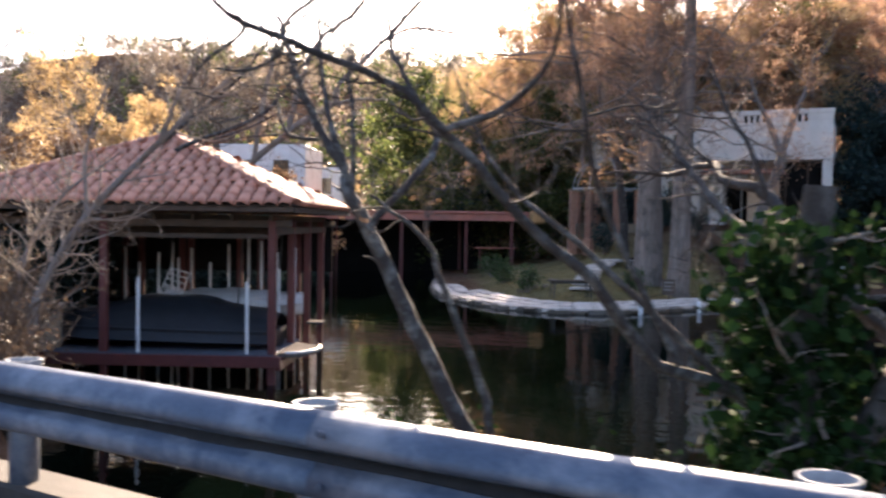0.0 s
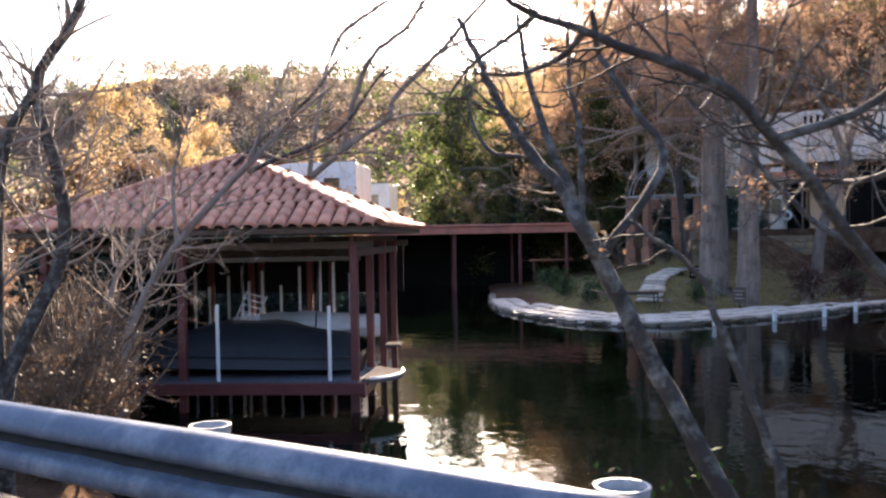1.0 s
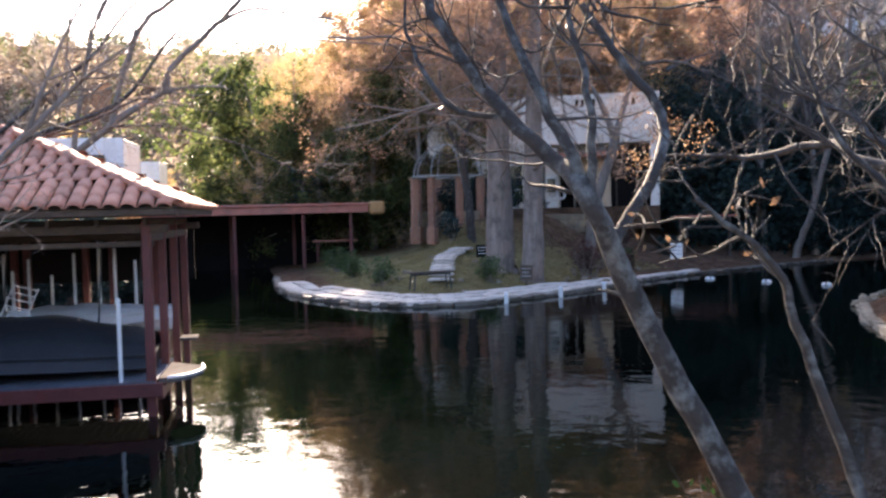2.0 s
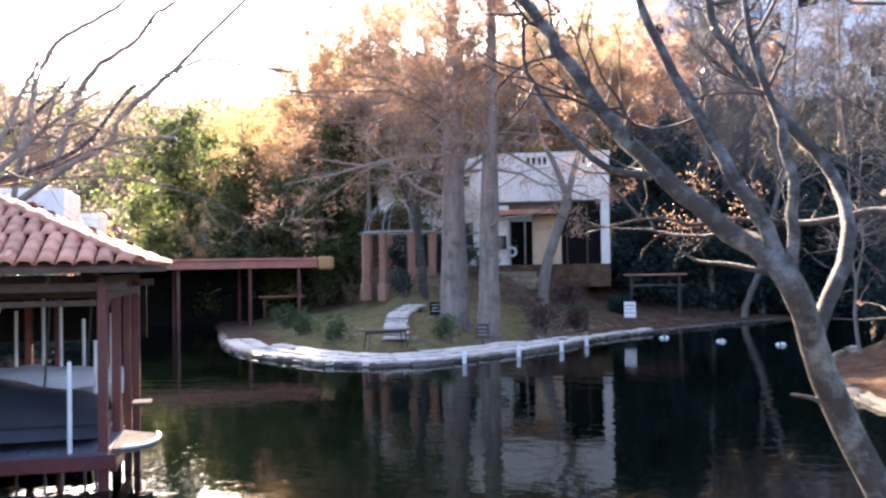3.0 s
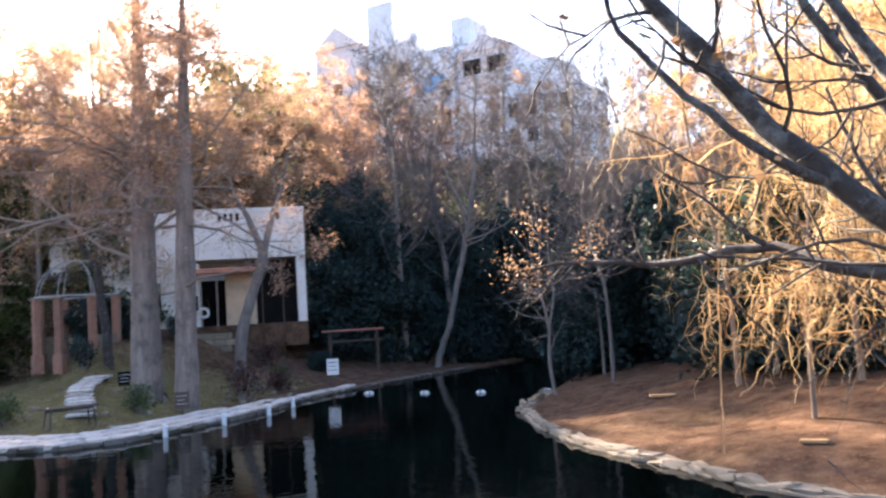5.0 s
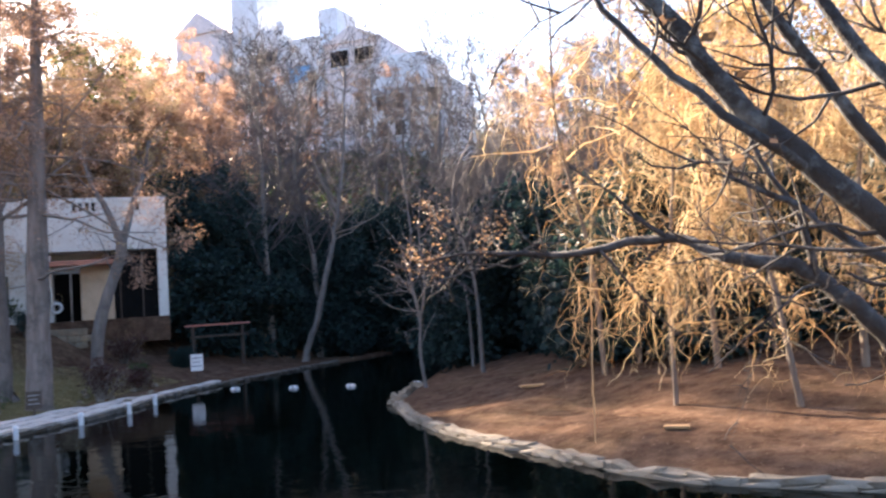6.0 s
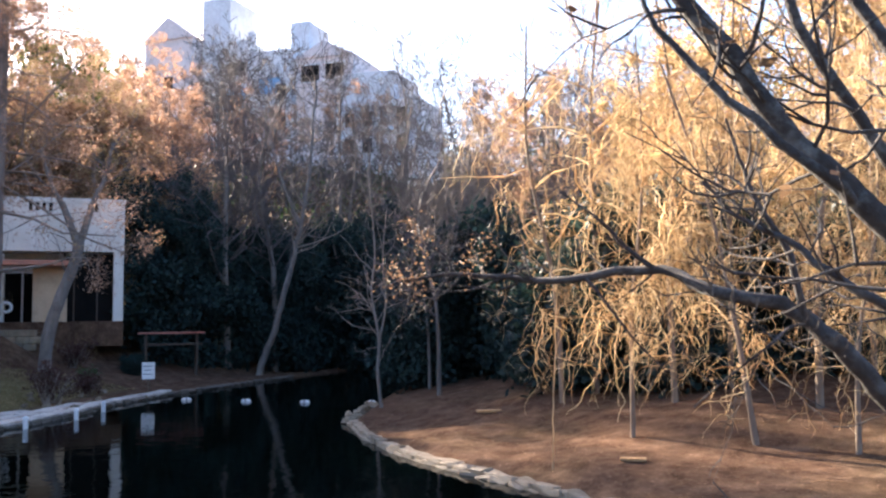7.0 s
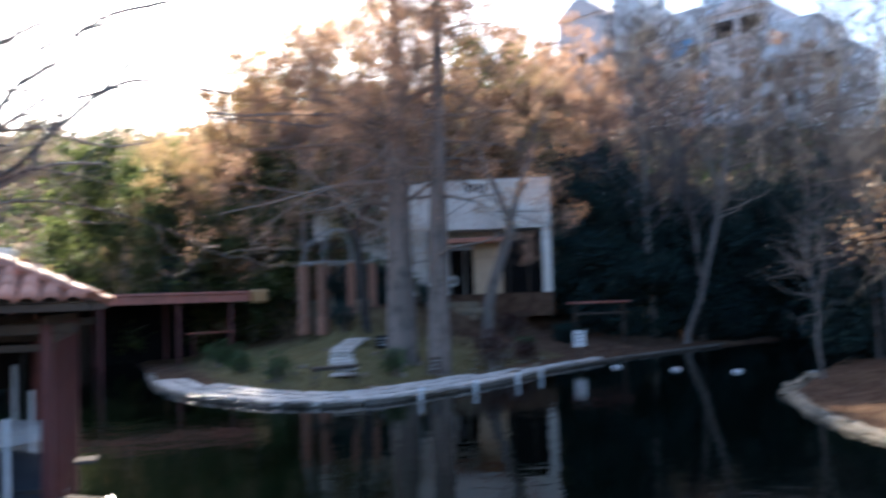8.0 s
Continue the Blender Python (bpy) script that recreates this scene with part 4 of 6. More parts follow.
def pergola():
    c = Vector((-28.75, 36.4, 0))
    z0 = zg(c.x, c.y)
    e = thing("dome_pergola", (c.x, c.y, z0), 12, "round garden pergola with brick pillars and an iron dome", "pergola")
    R, H = 1.9, 2.75
    brick = box_bm(0.20, 0.095, 0.06, (0, 0, 0), 0.006)
    bme = bpy.data.meshes.new("brick")
    brick.to_mesh(bme)
    brick.free()
    bme.materials.append(M_BRICK)
    angs = [2 * math.pi * k / 8 for k in range(8)]
    for k, a in enumerate(angs):
        px, py = R * math.cos(a), R * math.sin(a)
        col = part("pillar", box_bm(0.32, 0.32, H + 0.7, (px, py, -0.7), 0.01, rz=math.degrees(a)), M_BRICK, e)
        part("pillar_cap", box_bm(0.48, 0.48, 0.10, (px, py, H), 0.02, rz=math.degrees(a)), M_LIME, col)
        part("pillar_base", box_bm(0.46, 0.46, 0.9, (px, py, -0.7), 0.02, rz=math.degrees(a)), M_BRICK, col)
        pts = [(px * math.cos(t), py * math.cos(t), H + 0.1 + 1.75 * math.sin(t)) for t in np.linspace(0, math.pi / 2, 12)]
        v, f = tubes([(pts, [0.028] * 12)], 6)
        attach("rib", mesh_of("rib", v, f, M_GREYIRON, True), e, "thin grey iron rib")
        nx, ny = R * math.cos(a + math.pi / 4), R * math.sin(a + math.pi / 4)
        if k not in (5, 6):
            part("low_wall", box_bm(1.12, 0.26, 1.6, ((px + nx) / 2, (py + ny) / 2, -0.6), 0.02, rz=math.degrees(a + math.pi / 8) + 90), M_LIME, e, "low tan stone wall between the pillars")
    for h, rr, thick, mat, lab in ((H + 0.12, R, 0.04, M_GREYIRON, "pale iron ring"), (H + 1.0, R * 0.87, 0.02, M_BRONZE, "thin dark iron ring")):
        pts = [(rr * math.cos(t), rr * math.sin(t), h) for t in np.linspace(0, 2 * math.pi, 33)]
        v, f = tubes([(pts, [thick] * 33)], 6)
        attach("ring", mesh_of("ring", v, f, mat, True), e, lab)



pergola()


def along(points, step):
    """Places at even steps along a line, with the way it runs there."""
    p = np.array(points, float)
    seg = np.hypot(*np.diff(p, axis=0).T)
    cum = np.r_[0, np.cumsum(seg)]
    out = []
    for s in np.arange(0, cum[-1], step):
        i = min(np.searchsorted(cum, s, side="right") - 1, len(seg) - 1)
        f = (s - cum[i]) / seg[i]
        d = (p[i + 1] - p[i]) / seg[i]
        out.append((p[i] + d * f * seg[i], d))
    return out


def rock_mesh(name, sx, sy, sz, r, mat, rough=0.16, cuts=1):
    bm = bmesh.new()
    bmesh.ops.create_cube(bm, size=1.0)
    bmesh.ops.bevel(bm, geom=bm.edges[:], offset=0.14, segments=1, affect="EDGES")
    for v in bm.verts:
        v.co = Vector((v.co.x * sx, v.co.y * sy, v.co.z * sz)) + Vector(r.normal(0, rough, 3)) * min(sx, sy, sz)
    me = bpy.data.meshes.new(name)
    bm.to_mesh(me)
    bm.free()
    me.materials.append(mat)
    return me


def bank_edge():
    e = thing("bank_paving", (0, 0, 0), 0, "pale limestone coping and paved edge along the lawn bank", "pavement", kind="structure")
    r = np.random.default_rng(3)
    slabs = [rock_mesh("slab", 1.18, 0.66, 0.16, r, M_PALE, 0.10) for _ in range(4)]
    walls = [rock_mesh("wall_stone", 0.62, 0.34, 0.20, r, M_WET, 0.12) for _ in range(4)]
    for p, d in along(SHORE_A[3:14], 1.16):
        n = np.array([-d[1], d[0]])
        turn = math.degrees(math.atan2(d[1], d[0]))
        wide = 3 if p[1] < 30 and p[0] > -26 else 2 if p[1] < 33 else 1
        for k in range(wide):
            q = p + n * (0.38 + k * 0.66)
            attach("slab", slabs[int(r.integers(4))], e, "", pose(q[0], q[1], 0.12 + 0.03 * k, r.normal(0, 1), r.normal(0, 1), turn + r.normal(0, 3)))
    for p, d in along(SHORE_A[2:16], 0.6):
        n = np.array([-d[1], d[0]])
        turn = math.degrees(math.atan2(d[1], d[0]))
        attach("wall_stone", walls[int(r.integers(4))], e, "", pose(p[0] + n[0] * 0.1, p[1] + n[1] * 0.1, 0.03, r.normal(0, 3), 0, turn + r.normal(0, 4)))
    # stepping path up to the lawn
    steps = thing("garden_path", (0, 0, 0), 0, "pale stone steps leading up the lawn", "path", kind="structure")
    path = smooth_path([(-20.1, 25.3, 0), (-21.6, 27.2, 0), (-22.9, 28.9, 0), (-23.9, 30.6, 0), (-24.3, 32.0, 0)], 13)
    for k, q in enumerate(path):
        attach("step", slabs[k % 4], steps, "", pose(q[0], q[1], zg(q[0], q[1]) + 0.06, r.normal(0, 2), 0, 28 + r.normal(0, 8)) @ Matrix.Diagonal((0.8, 1.0, 0.7, 1)))


def island_wall():
    e = thing("stone_edging", (0, 0, 0), 0, "rough limestone block edging of the brown bank", "stone wall", kind="structure")
    r = np.random.default_rng(5)
    kinds = [rock_mesh("block", r.uniform(0.5, 0.82), 0.28, 0.14, r, M_LIME, 0.11) for _ in range(7)]
    line = SHORE_B[1:13]
    for row in range(2):
        for p, d in along(line, 0.56):
            n = np.array([-d[1], d[0]])
            turn = math.degrees(math.atan2(d[1], d[0]))
            q = p + n * (0.10 + row * 0.07) + d * (row * 0.2 + r.normal(0, 0.03))
            attach("block", kinds[int(r.integers(7))], e, "", pose(q[0], q[1], -0.01 + row * 0.09 + r.normal(0, 0.015), r.normal(0, 5), r.normal(0, 5), turn + r.normal(0, 6)))
    loose = [rock_mesh("rock", r.uniform(0.2, 0.5), r.uniform(0.2, 0.4), 0.2, r, M_LIME, 0.2) for _ in range(4)]
    for p, d in along(SHORE_B[0:2], 0.5):
        attach("rock", loose[int(r.integers(4))], e, "", pose(p[0] + r.normal(0, 0.15), p[1], 0.08, r.normal(0, 15), 0, r.uniform(0, 360)))
    return loose


bank_edge()
LOOSE = island_wall()
r_ = np.random.default_rng(11)
for k in range(26):
    s = r_.uniform(0, 1)
    q = np.array([(-20.5, 26.5), (-24, 26), (-17.5, 31), (-17.6, 33.5), (-23, 29.5), (-16.6, 36)][k % 6]) + r_.normal(0, 1.0, 2)
    ob = tagged(new("rock", LOOSE[k % 4]), "small pale garden rock on the lawn bank", "rock", "garden rocks")
    ob.matrix_world = pose(q[0], q[1], zg(*q) + 0.04, r_.normal(0, 10), 0, r_.uniform(0, 360)) @ Matrix.Diagonal((0.8, 0.8, 0.8, 1))


def bench():
    z = zg(-19.6, 24.1)
    e = thing("garden_bench", (-19.6, 24.1, z + 0.08), 62, "grey slatted garden bench on the paved bank edge", "bench")
    for k in range(4):
        part("seat_slat", box_bm(1.75, 0.11, 0.045, (0, -0.2 + k * 0.135, 0.60), 0.008), M_DARKWOOD, e)
    part("apron", box_bm(1.6, 0.05, 0.09, (0, 0.0, 0.51)), M_BRONZE, e)
    for sx in (-0.68, 0.68):
        for sy in (-0.2, 0.2):
            part("leg", rod_bm((sx, sy, 0.60), (sx * 1.1, sy * 1.3, -0.02), 0.028, 8), M_BRONZE, e)
        part("brace", rod_bm((sx, -0.2, 0.30), (sx, 0.2, 0.30), 0.016, 8), M_BRONZE, e)


bench()


def bollard(x, y):
    e = thing("mooring_post", (x, y, 0), 0, "white mooring post standing in the water by the bank", "post", "white mooring posts")
    part("shaft", rod_bm((0, 0, -0.5), (0, 0, 0.33), 0.075, 12), M_WHITE, e)
    part("cap", rod_bm((0, 0, 0.33), (0, 0, 0.40), 0.095, 12, 0.05), M_WHITE, e)


for q in ((-16.0, 23.9), (-15.5, 26.6), (-15.12, 29.1), (-15.4, 31.7)):
    bollard(*q)


def buoy(x, y, rz):
    e = thing("buoy", (x, y, 0), rz, "white float of a buoy line across the creek", "buoy", "white floats")
    bm = bmesh.new()
    bmesh.ops.create_uvsphere(bm, u_segments=14, v_segments=8, radius=0.5)
    for v in bm.verts:
        v.co = Vector((v.co.x * 0.42, v.co.y * 0.24, v.co.z * 0.20 + 0.02))
    part("float", bm, M_WHITE, e, smooth=True)
    part("band", rod_bm((-0.03, 0, 0.02), (0.03, 0, 0.02), 0.118, 14), M_BRONZE, e)


for q in ((-14.0, 36.3), (-11.25, 35.6), (-8.7, 35.05), (-6.0, 34.8)):
    buoy(*q, r_.uniform(0, 40) - 10)


def notice(x, y, z, w, h, turn, label, rows=3, face=M_WHITE, ink=M_SIGNTXT):
    e = thing("notice_board", (x, y, zg(x, y) - 0.2), turn, label, "sign")
    top = z - zg(x, y) + 0.2
    part("post", box_bm(0.07, 0.07, top, (0, 0.05, 0)), M_DARKWOOD, e)
    board = part("board", box_bm(w, 0.03, h, (0, 0, top - h), 0.006), face, e)
    for k in range(rows):
        bw = w * (0.75 if k % 2 == 0 else 0.55)
        part("text_bar", box_bm(bw, 0.006, h * 0.045, (-(w * 0.78 - bw) / 2 * 0.4, -0.019, top - h * (0.25 + 0.24 * k))), ink, board)


notice(-16.35, 38.0, 1.5, 0.54, 0.74, 22, "white notice board with dark lettering on the bank", 3)
notice(-22.2, 30.7, 1.72, 0.52, 0.56, 35, "small dark notice board with pale lettering beside the big cypress", 3, M_NEARBLACK, M_WHITE)
notice(-17.9, 27.9, 1.05, 0.5, 0.6, 30, "small framed notice at the foot of the slender cypress", 3, M_DARKWOOD, M_GREYIRON)


def rack():
    x, y = -18.5, 46.1
    e = thing("timber_rack", (x, y, zg(x, y)), 32, "low timber rack with faded red boards under the trees", "rack")
    z = 2.6 - zg(x, y) if zg(x, y) < 2.0 else 0.9
    for k, (w, m) in enumerate(((3.4, M_FASCIA), (3.0, M_DARKWOOD))):
        part("board", box_bm(w, 0.5, 0.09, (0.1 * k, 0, z - k * 0.6), 0.01), m, e)
    for sx in (-1.3, 1.3):
        part("leg", box_bm(0.1, 0.4, z + 0.3, (sx, 0, -0.3)), M_DARKWOOD, e)


rack()


# ---------------------------------------------------------------- apartment block on the hill
def apartments():
    c = Vector((-40.35, 118.0, -0.55))
    e = thing("apartment_building", c, -14, "grey multi-storey apartment building on the hill", "apartment building")
    z0 = 12

    def block(x, w, top, d, mat=M_APT, y=0.0):
        return part("wall", box_bm(w, d, top - z0, (x, y + d / 2, z0)), mat, e)

    def win(x, z, w, h, y=0.0, mat=None, lab="dark window opening"):
        o = part("window", box_bm(w, 0.3, h, (x, y - 0.02, z), 0.02), mat or M_NEARBLACK, e, lab)
        part("frame", box_bm(w + 0.4, 0.24, 0.18, (x, y - 0.06, z + h)), M_APT, o)
        part("sill", box_bm(w + 0.4, 0.4, 0.18, (x, y - 0.1, z - 0.18)), M_APT, o)

    def gable(x, w, z, h, d, y=0.0):
        bm = bmesh.new()
        v = [bm.verts.new(p) for p in ((x - w / 2 - 0.3, y - 0.3, z), (x + w / 2 + 0.3, y - 0.3, z), (x, y - 0.3, z + h), (x - w / 2 - 0.3, y + d, z), (x + w / 2 + 0.3, y + d, z), (x, y + d, z + h))]
        for f in ((0, 1, 2), (5, 4, 3), (0, 2, 5, 3), (1, 4, 5, 2), (0, 3, 4, 1)):
            bm.faces.new([v[k] for k in f])
        part("roof", bm, M_APT3, e, "pink gabled roof")

    block(2.2, 4.6, 41.5, 8)
    block(7.4, 5.8, 40.0, 10, y=1.0)
    block(10.2, 2.8, 44.5, 6, y=4.0)
    block(14.8, 8.4, 38.6, 9, M_APT3, y=2.0)
    gable(14.8, 8.4, 38.6, 2.2, 9, 2.0)
    block(21, 8.4, 35.6, 9, y=1.0)
    block(-2.4, 4.4, 49.0, 7, y=3.0)
    block(-9.2, 8.0, 43.4, 9, M_APT3, y=1.5)
    gable(-9.2, 8.0, 43.4, 3.2, 9, 1.5)
    block(26.5, 5.0, 31.5, 9, y=0.0)
    win(2.6, 36.6, 3.0, 1.8)
    win(2.6, 30.0, 3.0, 5.0, mat=M_BLUE, lab="pale blue glazed bay")
    win(7.2, 34.0, 3.2, 2.2, 1.0, M_BLUE, "pale blue glazed bay")
    for z in (29.0, 33.0):
        win(9.0, z, 1.3, 2.2, 0.98)
    for x in (12.8, 16.4):
        win(x, 35.4, 2.6, 2.2, 1.98)
    for x in (19.0, 21.5, 24.0, 26.6):
        for z in (21.0, 25.0, 28.5):
            win(x, z, 1.3, 1.9, -0.02 if x > 24.5 else 0.98)
    for z in (24.0, 30.0, 36.0):
        win(-9.2, z, 1.5, 2.0, 1.48)
    for x in (1.6, 4.0):
        for z in (20.0, 24.5):
            win(x, z, 1.3, 2.0)
    part("chimney", box_bm(0.9, 0.9, 1.6, (4.0, 2, 41.5), 0.05), M_APT, e)


apartments()

# ---------------------------------------------------------------- trees


def limb(points, r0, r1, n=16, level=0, jitter=0.0, r=None):
    p = smooth_path(points, n)
    if jitter:
        p[1:-1] += r.normal(0, jitter, (n - 2, 3))
    return (p, np.linspace(r0, r1, n), level)


def sprout(skel, r, count, length, radius, depth=1, levels=(0,), start=0.3, lift=0.1, spread=0.9, kids=(2, 4), wander=0.22):
    """Adds side branches along the given levels of a skeleton."""
    base = [b for b in skel if b[2] in levels]
    lens = np.array([np.linalg.norm(np.diff(b[0], axis=0), axis=1).sum() for b in base])
    for k in r.choice(len(base), count, p=lens / lens.sum()):
        pts, rad, lv = base[k]
        q = r.uniform(start, 1) * (len(pts) - 1)
        i = min(int(q), len(pts) - 2)
        p = pts[i] + (pts[i + 1] - pts[i]) * (q - i)
        t = pts[i + 1] - pts[i]
        t /= np.linalg.norm(t)
        side = np.cross(t, r.normal(0, 1, 3))
        side /= np.linalg.norm(side)
        grow(r, p, t * r.uniform(0.2, 0.9) + side * spread, length * r.uniform(0.5, 1.3), min(radius, rad[i] * 0.6), depth, wander, kids, 0.55, lift, spread, 6, 0.2, 0.2, skel, lv + 1)
    return skel


def near_tree_a():
    """The slanting, forking tree just beyond the rail."""
    r = np.random.default_rng(21)
    b = (1.5, 1.75, zg(1.5, 1.75) - 0.1)
    skel = [limb([b, (1.37, 1.6, 1.7), (1.2, 1.47, 2.23), (1.03, 1.32, 2.67), (0.93, 1.23, 2.96), (0.86, 1.07, 3.28), (0.7, 1.17, 3.38), (0.54, 1.15, 3.52), (0.37, 1.15, 3.7), (0.2, 1.14, 3.94), (0.06, 1.16, 4.13), (-0.1, 1.18, 4.33)], 0.052, 0.014, 44, 0, 0.004, r),
            limb([(0.87, 1.09, 3.24), (0.84, 1.09, 3.33), (0.78, 1.08, 3.45), (0.69, 1.07, 3.62), (0.57, 1.1, 3.82), (0.45, 1.14, 4.06), (0.36, 1.19, 4.26)], 0.026, 0.010, 20, 0, 0.004, r),
            limb([(0.87, 1.09, 3.2), (0.88, 1.09, 3.4), (0.88, 1.09, 3.55), (0.83, 1.11, 3.74), (0.77, 1.13, 3.93), (0.74, 1.16, 4.14)], 0.018, 0.007, 18, 0, 0.004, r),
            limb([(0.905, 1.16, 3.08), (0.95, 1.4, 3.33), (0.87, 1.65, 3.56), (0.74, 1.63, 3.74), (0.68, 1.62, 3.82), (0.58, 1.6, 3.98), (0.51, 1.58, 4.09), (0.48, 1.57, 4.3)], 0.022, 0.013, 18, 0, 0.005, r),
            limb([(0.47, 1.12, 3.56), (0.4, 0.99, 3.58), (0.29, 1.0, 3.67), (0.2, 1.02, 3.77), (0.13, 1.05, 3.85), (0.07, 1.08, 3.95), (0.05, 1.12, 4.1)], 0.012, 0.005, 14, 0, 0.004, r),
            limb([(0.85, 1.08, 3.27), (0.81, 1.05, 3.28), (0.71, 1.09, 3.3), (0.6, 1.14, 3.31), (0.55, 1.16, 3.34)], 0.010, 0.003, 10, 1),
            limb([(0.96, 1.26, 2.88), (0.9, 1.2, 2.93), (0.84, 1.18, 2.94)], 0.009, 0.004, 6, 1),
            limb([b] + [(1.67, 1.36, 2.07), (1.64, 1.32, 2.35), (1.57, 1.23, 2.64), (1.51, 1.16, 2.88), (1.48, 1.11, 3.02), (1.39, 0.99, 3.16), (1.32, 0.9, 3.24)], 0.024, 0.007, 24, 0, 0.004, r)]
    sprout(skel, r, 40, 0.42, 0.006, 1, (0,), 0.55, 0.1)
    tip = tips_of(skel, (2,), r, 1, 0.7)
    return build_tree("bare_tree", skel, (0, 0, 0), "leafless grey tree with slanting lichened limbs beyond the rail", bark=M_BARKLICH, twig=M_BARKDARK, leaf=M_BROWNLEAF,
                      leaf_pts=tip[::2], leaf_size=0.018, leaf_spread=0.01, leaf_per=1, r=r, sides=10)


def near_tree_b():
    """The tree that arches over the water on the other side of it."""
    r = np.random.default_rng(22)
    b = (2.75, 2.5, zg(2.75, 2.5) - 0.1)
    skel = [limb([b, (2.66, 2.4, 1.8), (2.48, 2.2, 2.33), (2.24, 1.85, 2.49), (2.2, 1.62, 2.71), (2.18, 1.42, 2.9), (2.13, 1.19, 3.07), (2.09, 0.96, 3.28), (2.06, 0.74, 3.47), (2.02, 0.6, 3.6), (1.92, 0.38, 3.7), (1.8, 0.2, 3.78), (1.69, 0.05, 3.86), (1.6, -0.08, 4.02)], 0.036, 0.008, 44, 0, 0.004, r),
            limb([(1.8, 0.2, 3.78), (1.68, 0.22, 3.73), (1.52, 0.18, 3.7), (1.38, 0.12, 3.72)], 0.011, 0.004, 10),
            limb([(1.72, 0.09, 3.84), (1.6, 0.1, 3.8), (1.5, 0.02, 3.72), (1.42, -0.02, 3.62)], 0.010, 0.004, 10),
            limb([(2.06, 0.74, 3.47), (2.3, 0.85, 3.55), (2.5, 0.9, 3.75), (2.6, 0.8, 4.1)], 0.016, 0.006, 12),
            limb([(2.3, 1.9, 2.5), (2.2, 1.5, 3.2), (2.35, 1.2, 3.6), (2.4, 1.0, 4.1)], 0.018, 0.006, 12),
            limb([(2.5, 2.2, 2.3), (2.0, 1.7, 2.95), (1.75, 1.5, 3.2), (1.55, 1.4, 3.45), (1.45, 1.3, 3.8)], 0.02, 0.005, 14, 0, 0.006, r)]
    sprout(skel, r, 46, 0.45, 0.006, 1, (0,), 0.5, 0.1)
    return build_tree("bare_tree", skel, (0, 0, 0), "leafless grey tree arching over the water beyond the rail", bark=M_BARKLICH, twig=M_BARKDARK, r=r, sides=10)


def near_tree_right():
    """The tree by the water whose long bough crosses the view of the sunlit thicket."""
    r = np.random.default_rng(23)
    b = (3.3, 4.75, zg(3.3, 4.75) - 0.1)
    skel = [limb([b, (3.1, 4.65, 1.1), (2.71, 4.46, 1.76), (2.22, 4.27, 2.33), (1.93, 4.22, 2.65), (1.7, 4.19, 2.9), (1.5, 4.15, 3.12), (1.35, 4.18, 3.28), (1.18, 4.21, 3.39), (0.85, 4.28, 3.47), (0.59, 4.55, 3.6),
                  (0.09, 4.71, 3.55), (-0.32, 4.88, 3.58), (-0.6, 4.85, 3.6), (-0.89, 4.83, 3.57)], 0.085, 0.006, 52, 0, 0.006, r),
            limb([(3.1, 4.65, 1.2), (2.7, 3.7, 2.3), (2.0, 3.1, 3.01), (1.71, 3.16, 3.14), (1.38, 3.32, 3.36), (1.2, 3.4, 3.5), (1.04, 3.47, 3.66), (0.81, 3.54, 3.8), (0.68, 3.62, 3.96)], 0.04, 0.007, 26, 0, 0.006, r),
            limb([(1.3, 4.17, 3.3), (1.2, 4.09, 3.65), (1.05, 4.06, 3.91), (0.96, 4.03, 4.12), (0.89, 4.01, 4.35)], 0.022, 0.007, 14, 0, 0.005, r),
            limb([(-0.28, 4.87, 3.58), (-0.5, 4.87, 3.5), (-0.81, 4.84, 3.5), (-0.98, 4.83, 3.49)], 0.008, 0.003, 10),
            limb([(0.6, 4.54, 3.59), (0.43, 4.52, 3.72), (0.28, 4.5, 3.88), (0.05, 4.47, 4.05)], 0.016, 0.005, 12),
            limb([(-0.6, 4.85, 3.6), (-0.63, 4.84, 3.71), (-0.77, 4.82, 3.8), (-0.82, 4.95, 3.92)], 0.007, 0.003, 10),
            limb([(0.2, 4.68, 3.56), (0.25, 4.62, 3.5), (0.35, 4.54, 3.35), (0.49, 4.57, 3.17), (0.65, 4.6, 3.01)], 0.011, 0.004, 12),
            limb([(1.34, 4.18, 3.28), (1.21, 4.12, 3.27), (1.07, 4.01, 3.18), (0.86, 4.01, 3.02), (0.68, 4.0, 2.87)], 0.010, 0.003, 12)]
    sprout(skel, r, 60, 0.5, 0.008, 1, (0,), 0.4, 0.06)
    cl = np.array([(-0.91, 4.83, 3.57), (-0.81, 4.84, 3.55), (-0.85, 5.0, 3.91), (-0.8, 5.0, 3.82), (-0.98, 4.82, 3.6), (-0.49, 4.85, 3.64), (-0.39, 4.86, 3.76)])
    pts = np.repeat(cl, 70, axis=0)
    return build_tree("bare_tree", skel, (0, 0, 0), "dark-limbed tree with a few dry leaves over the water", bark=M_BARKDARK, twig=M_BARKDARK, leaf=M_BROWNLEAF,
                      leaf_pts=pts, leaf_size=0.010, leaf_spread=0.06, leaf_per=1, r=r, sides=10, crown_label="sparse pale dry leaves")


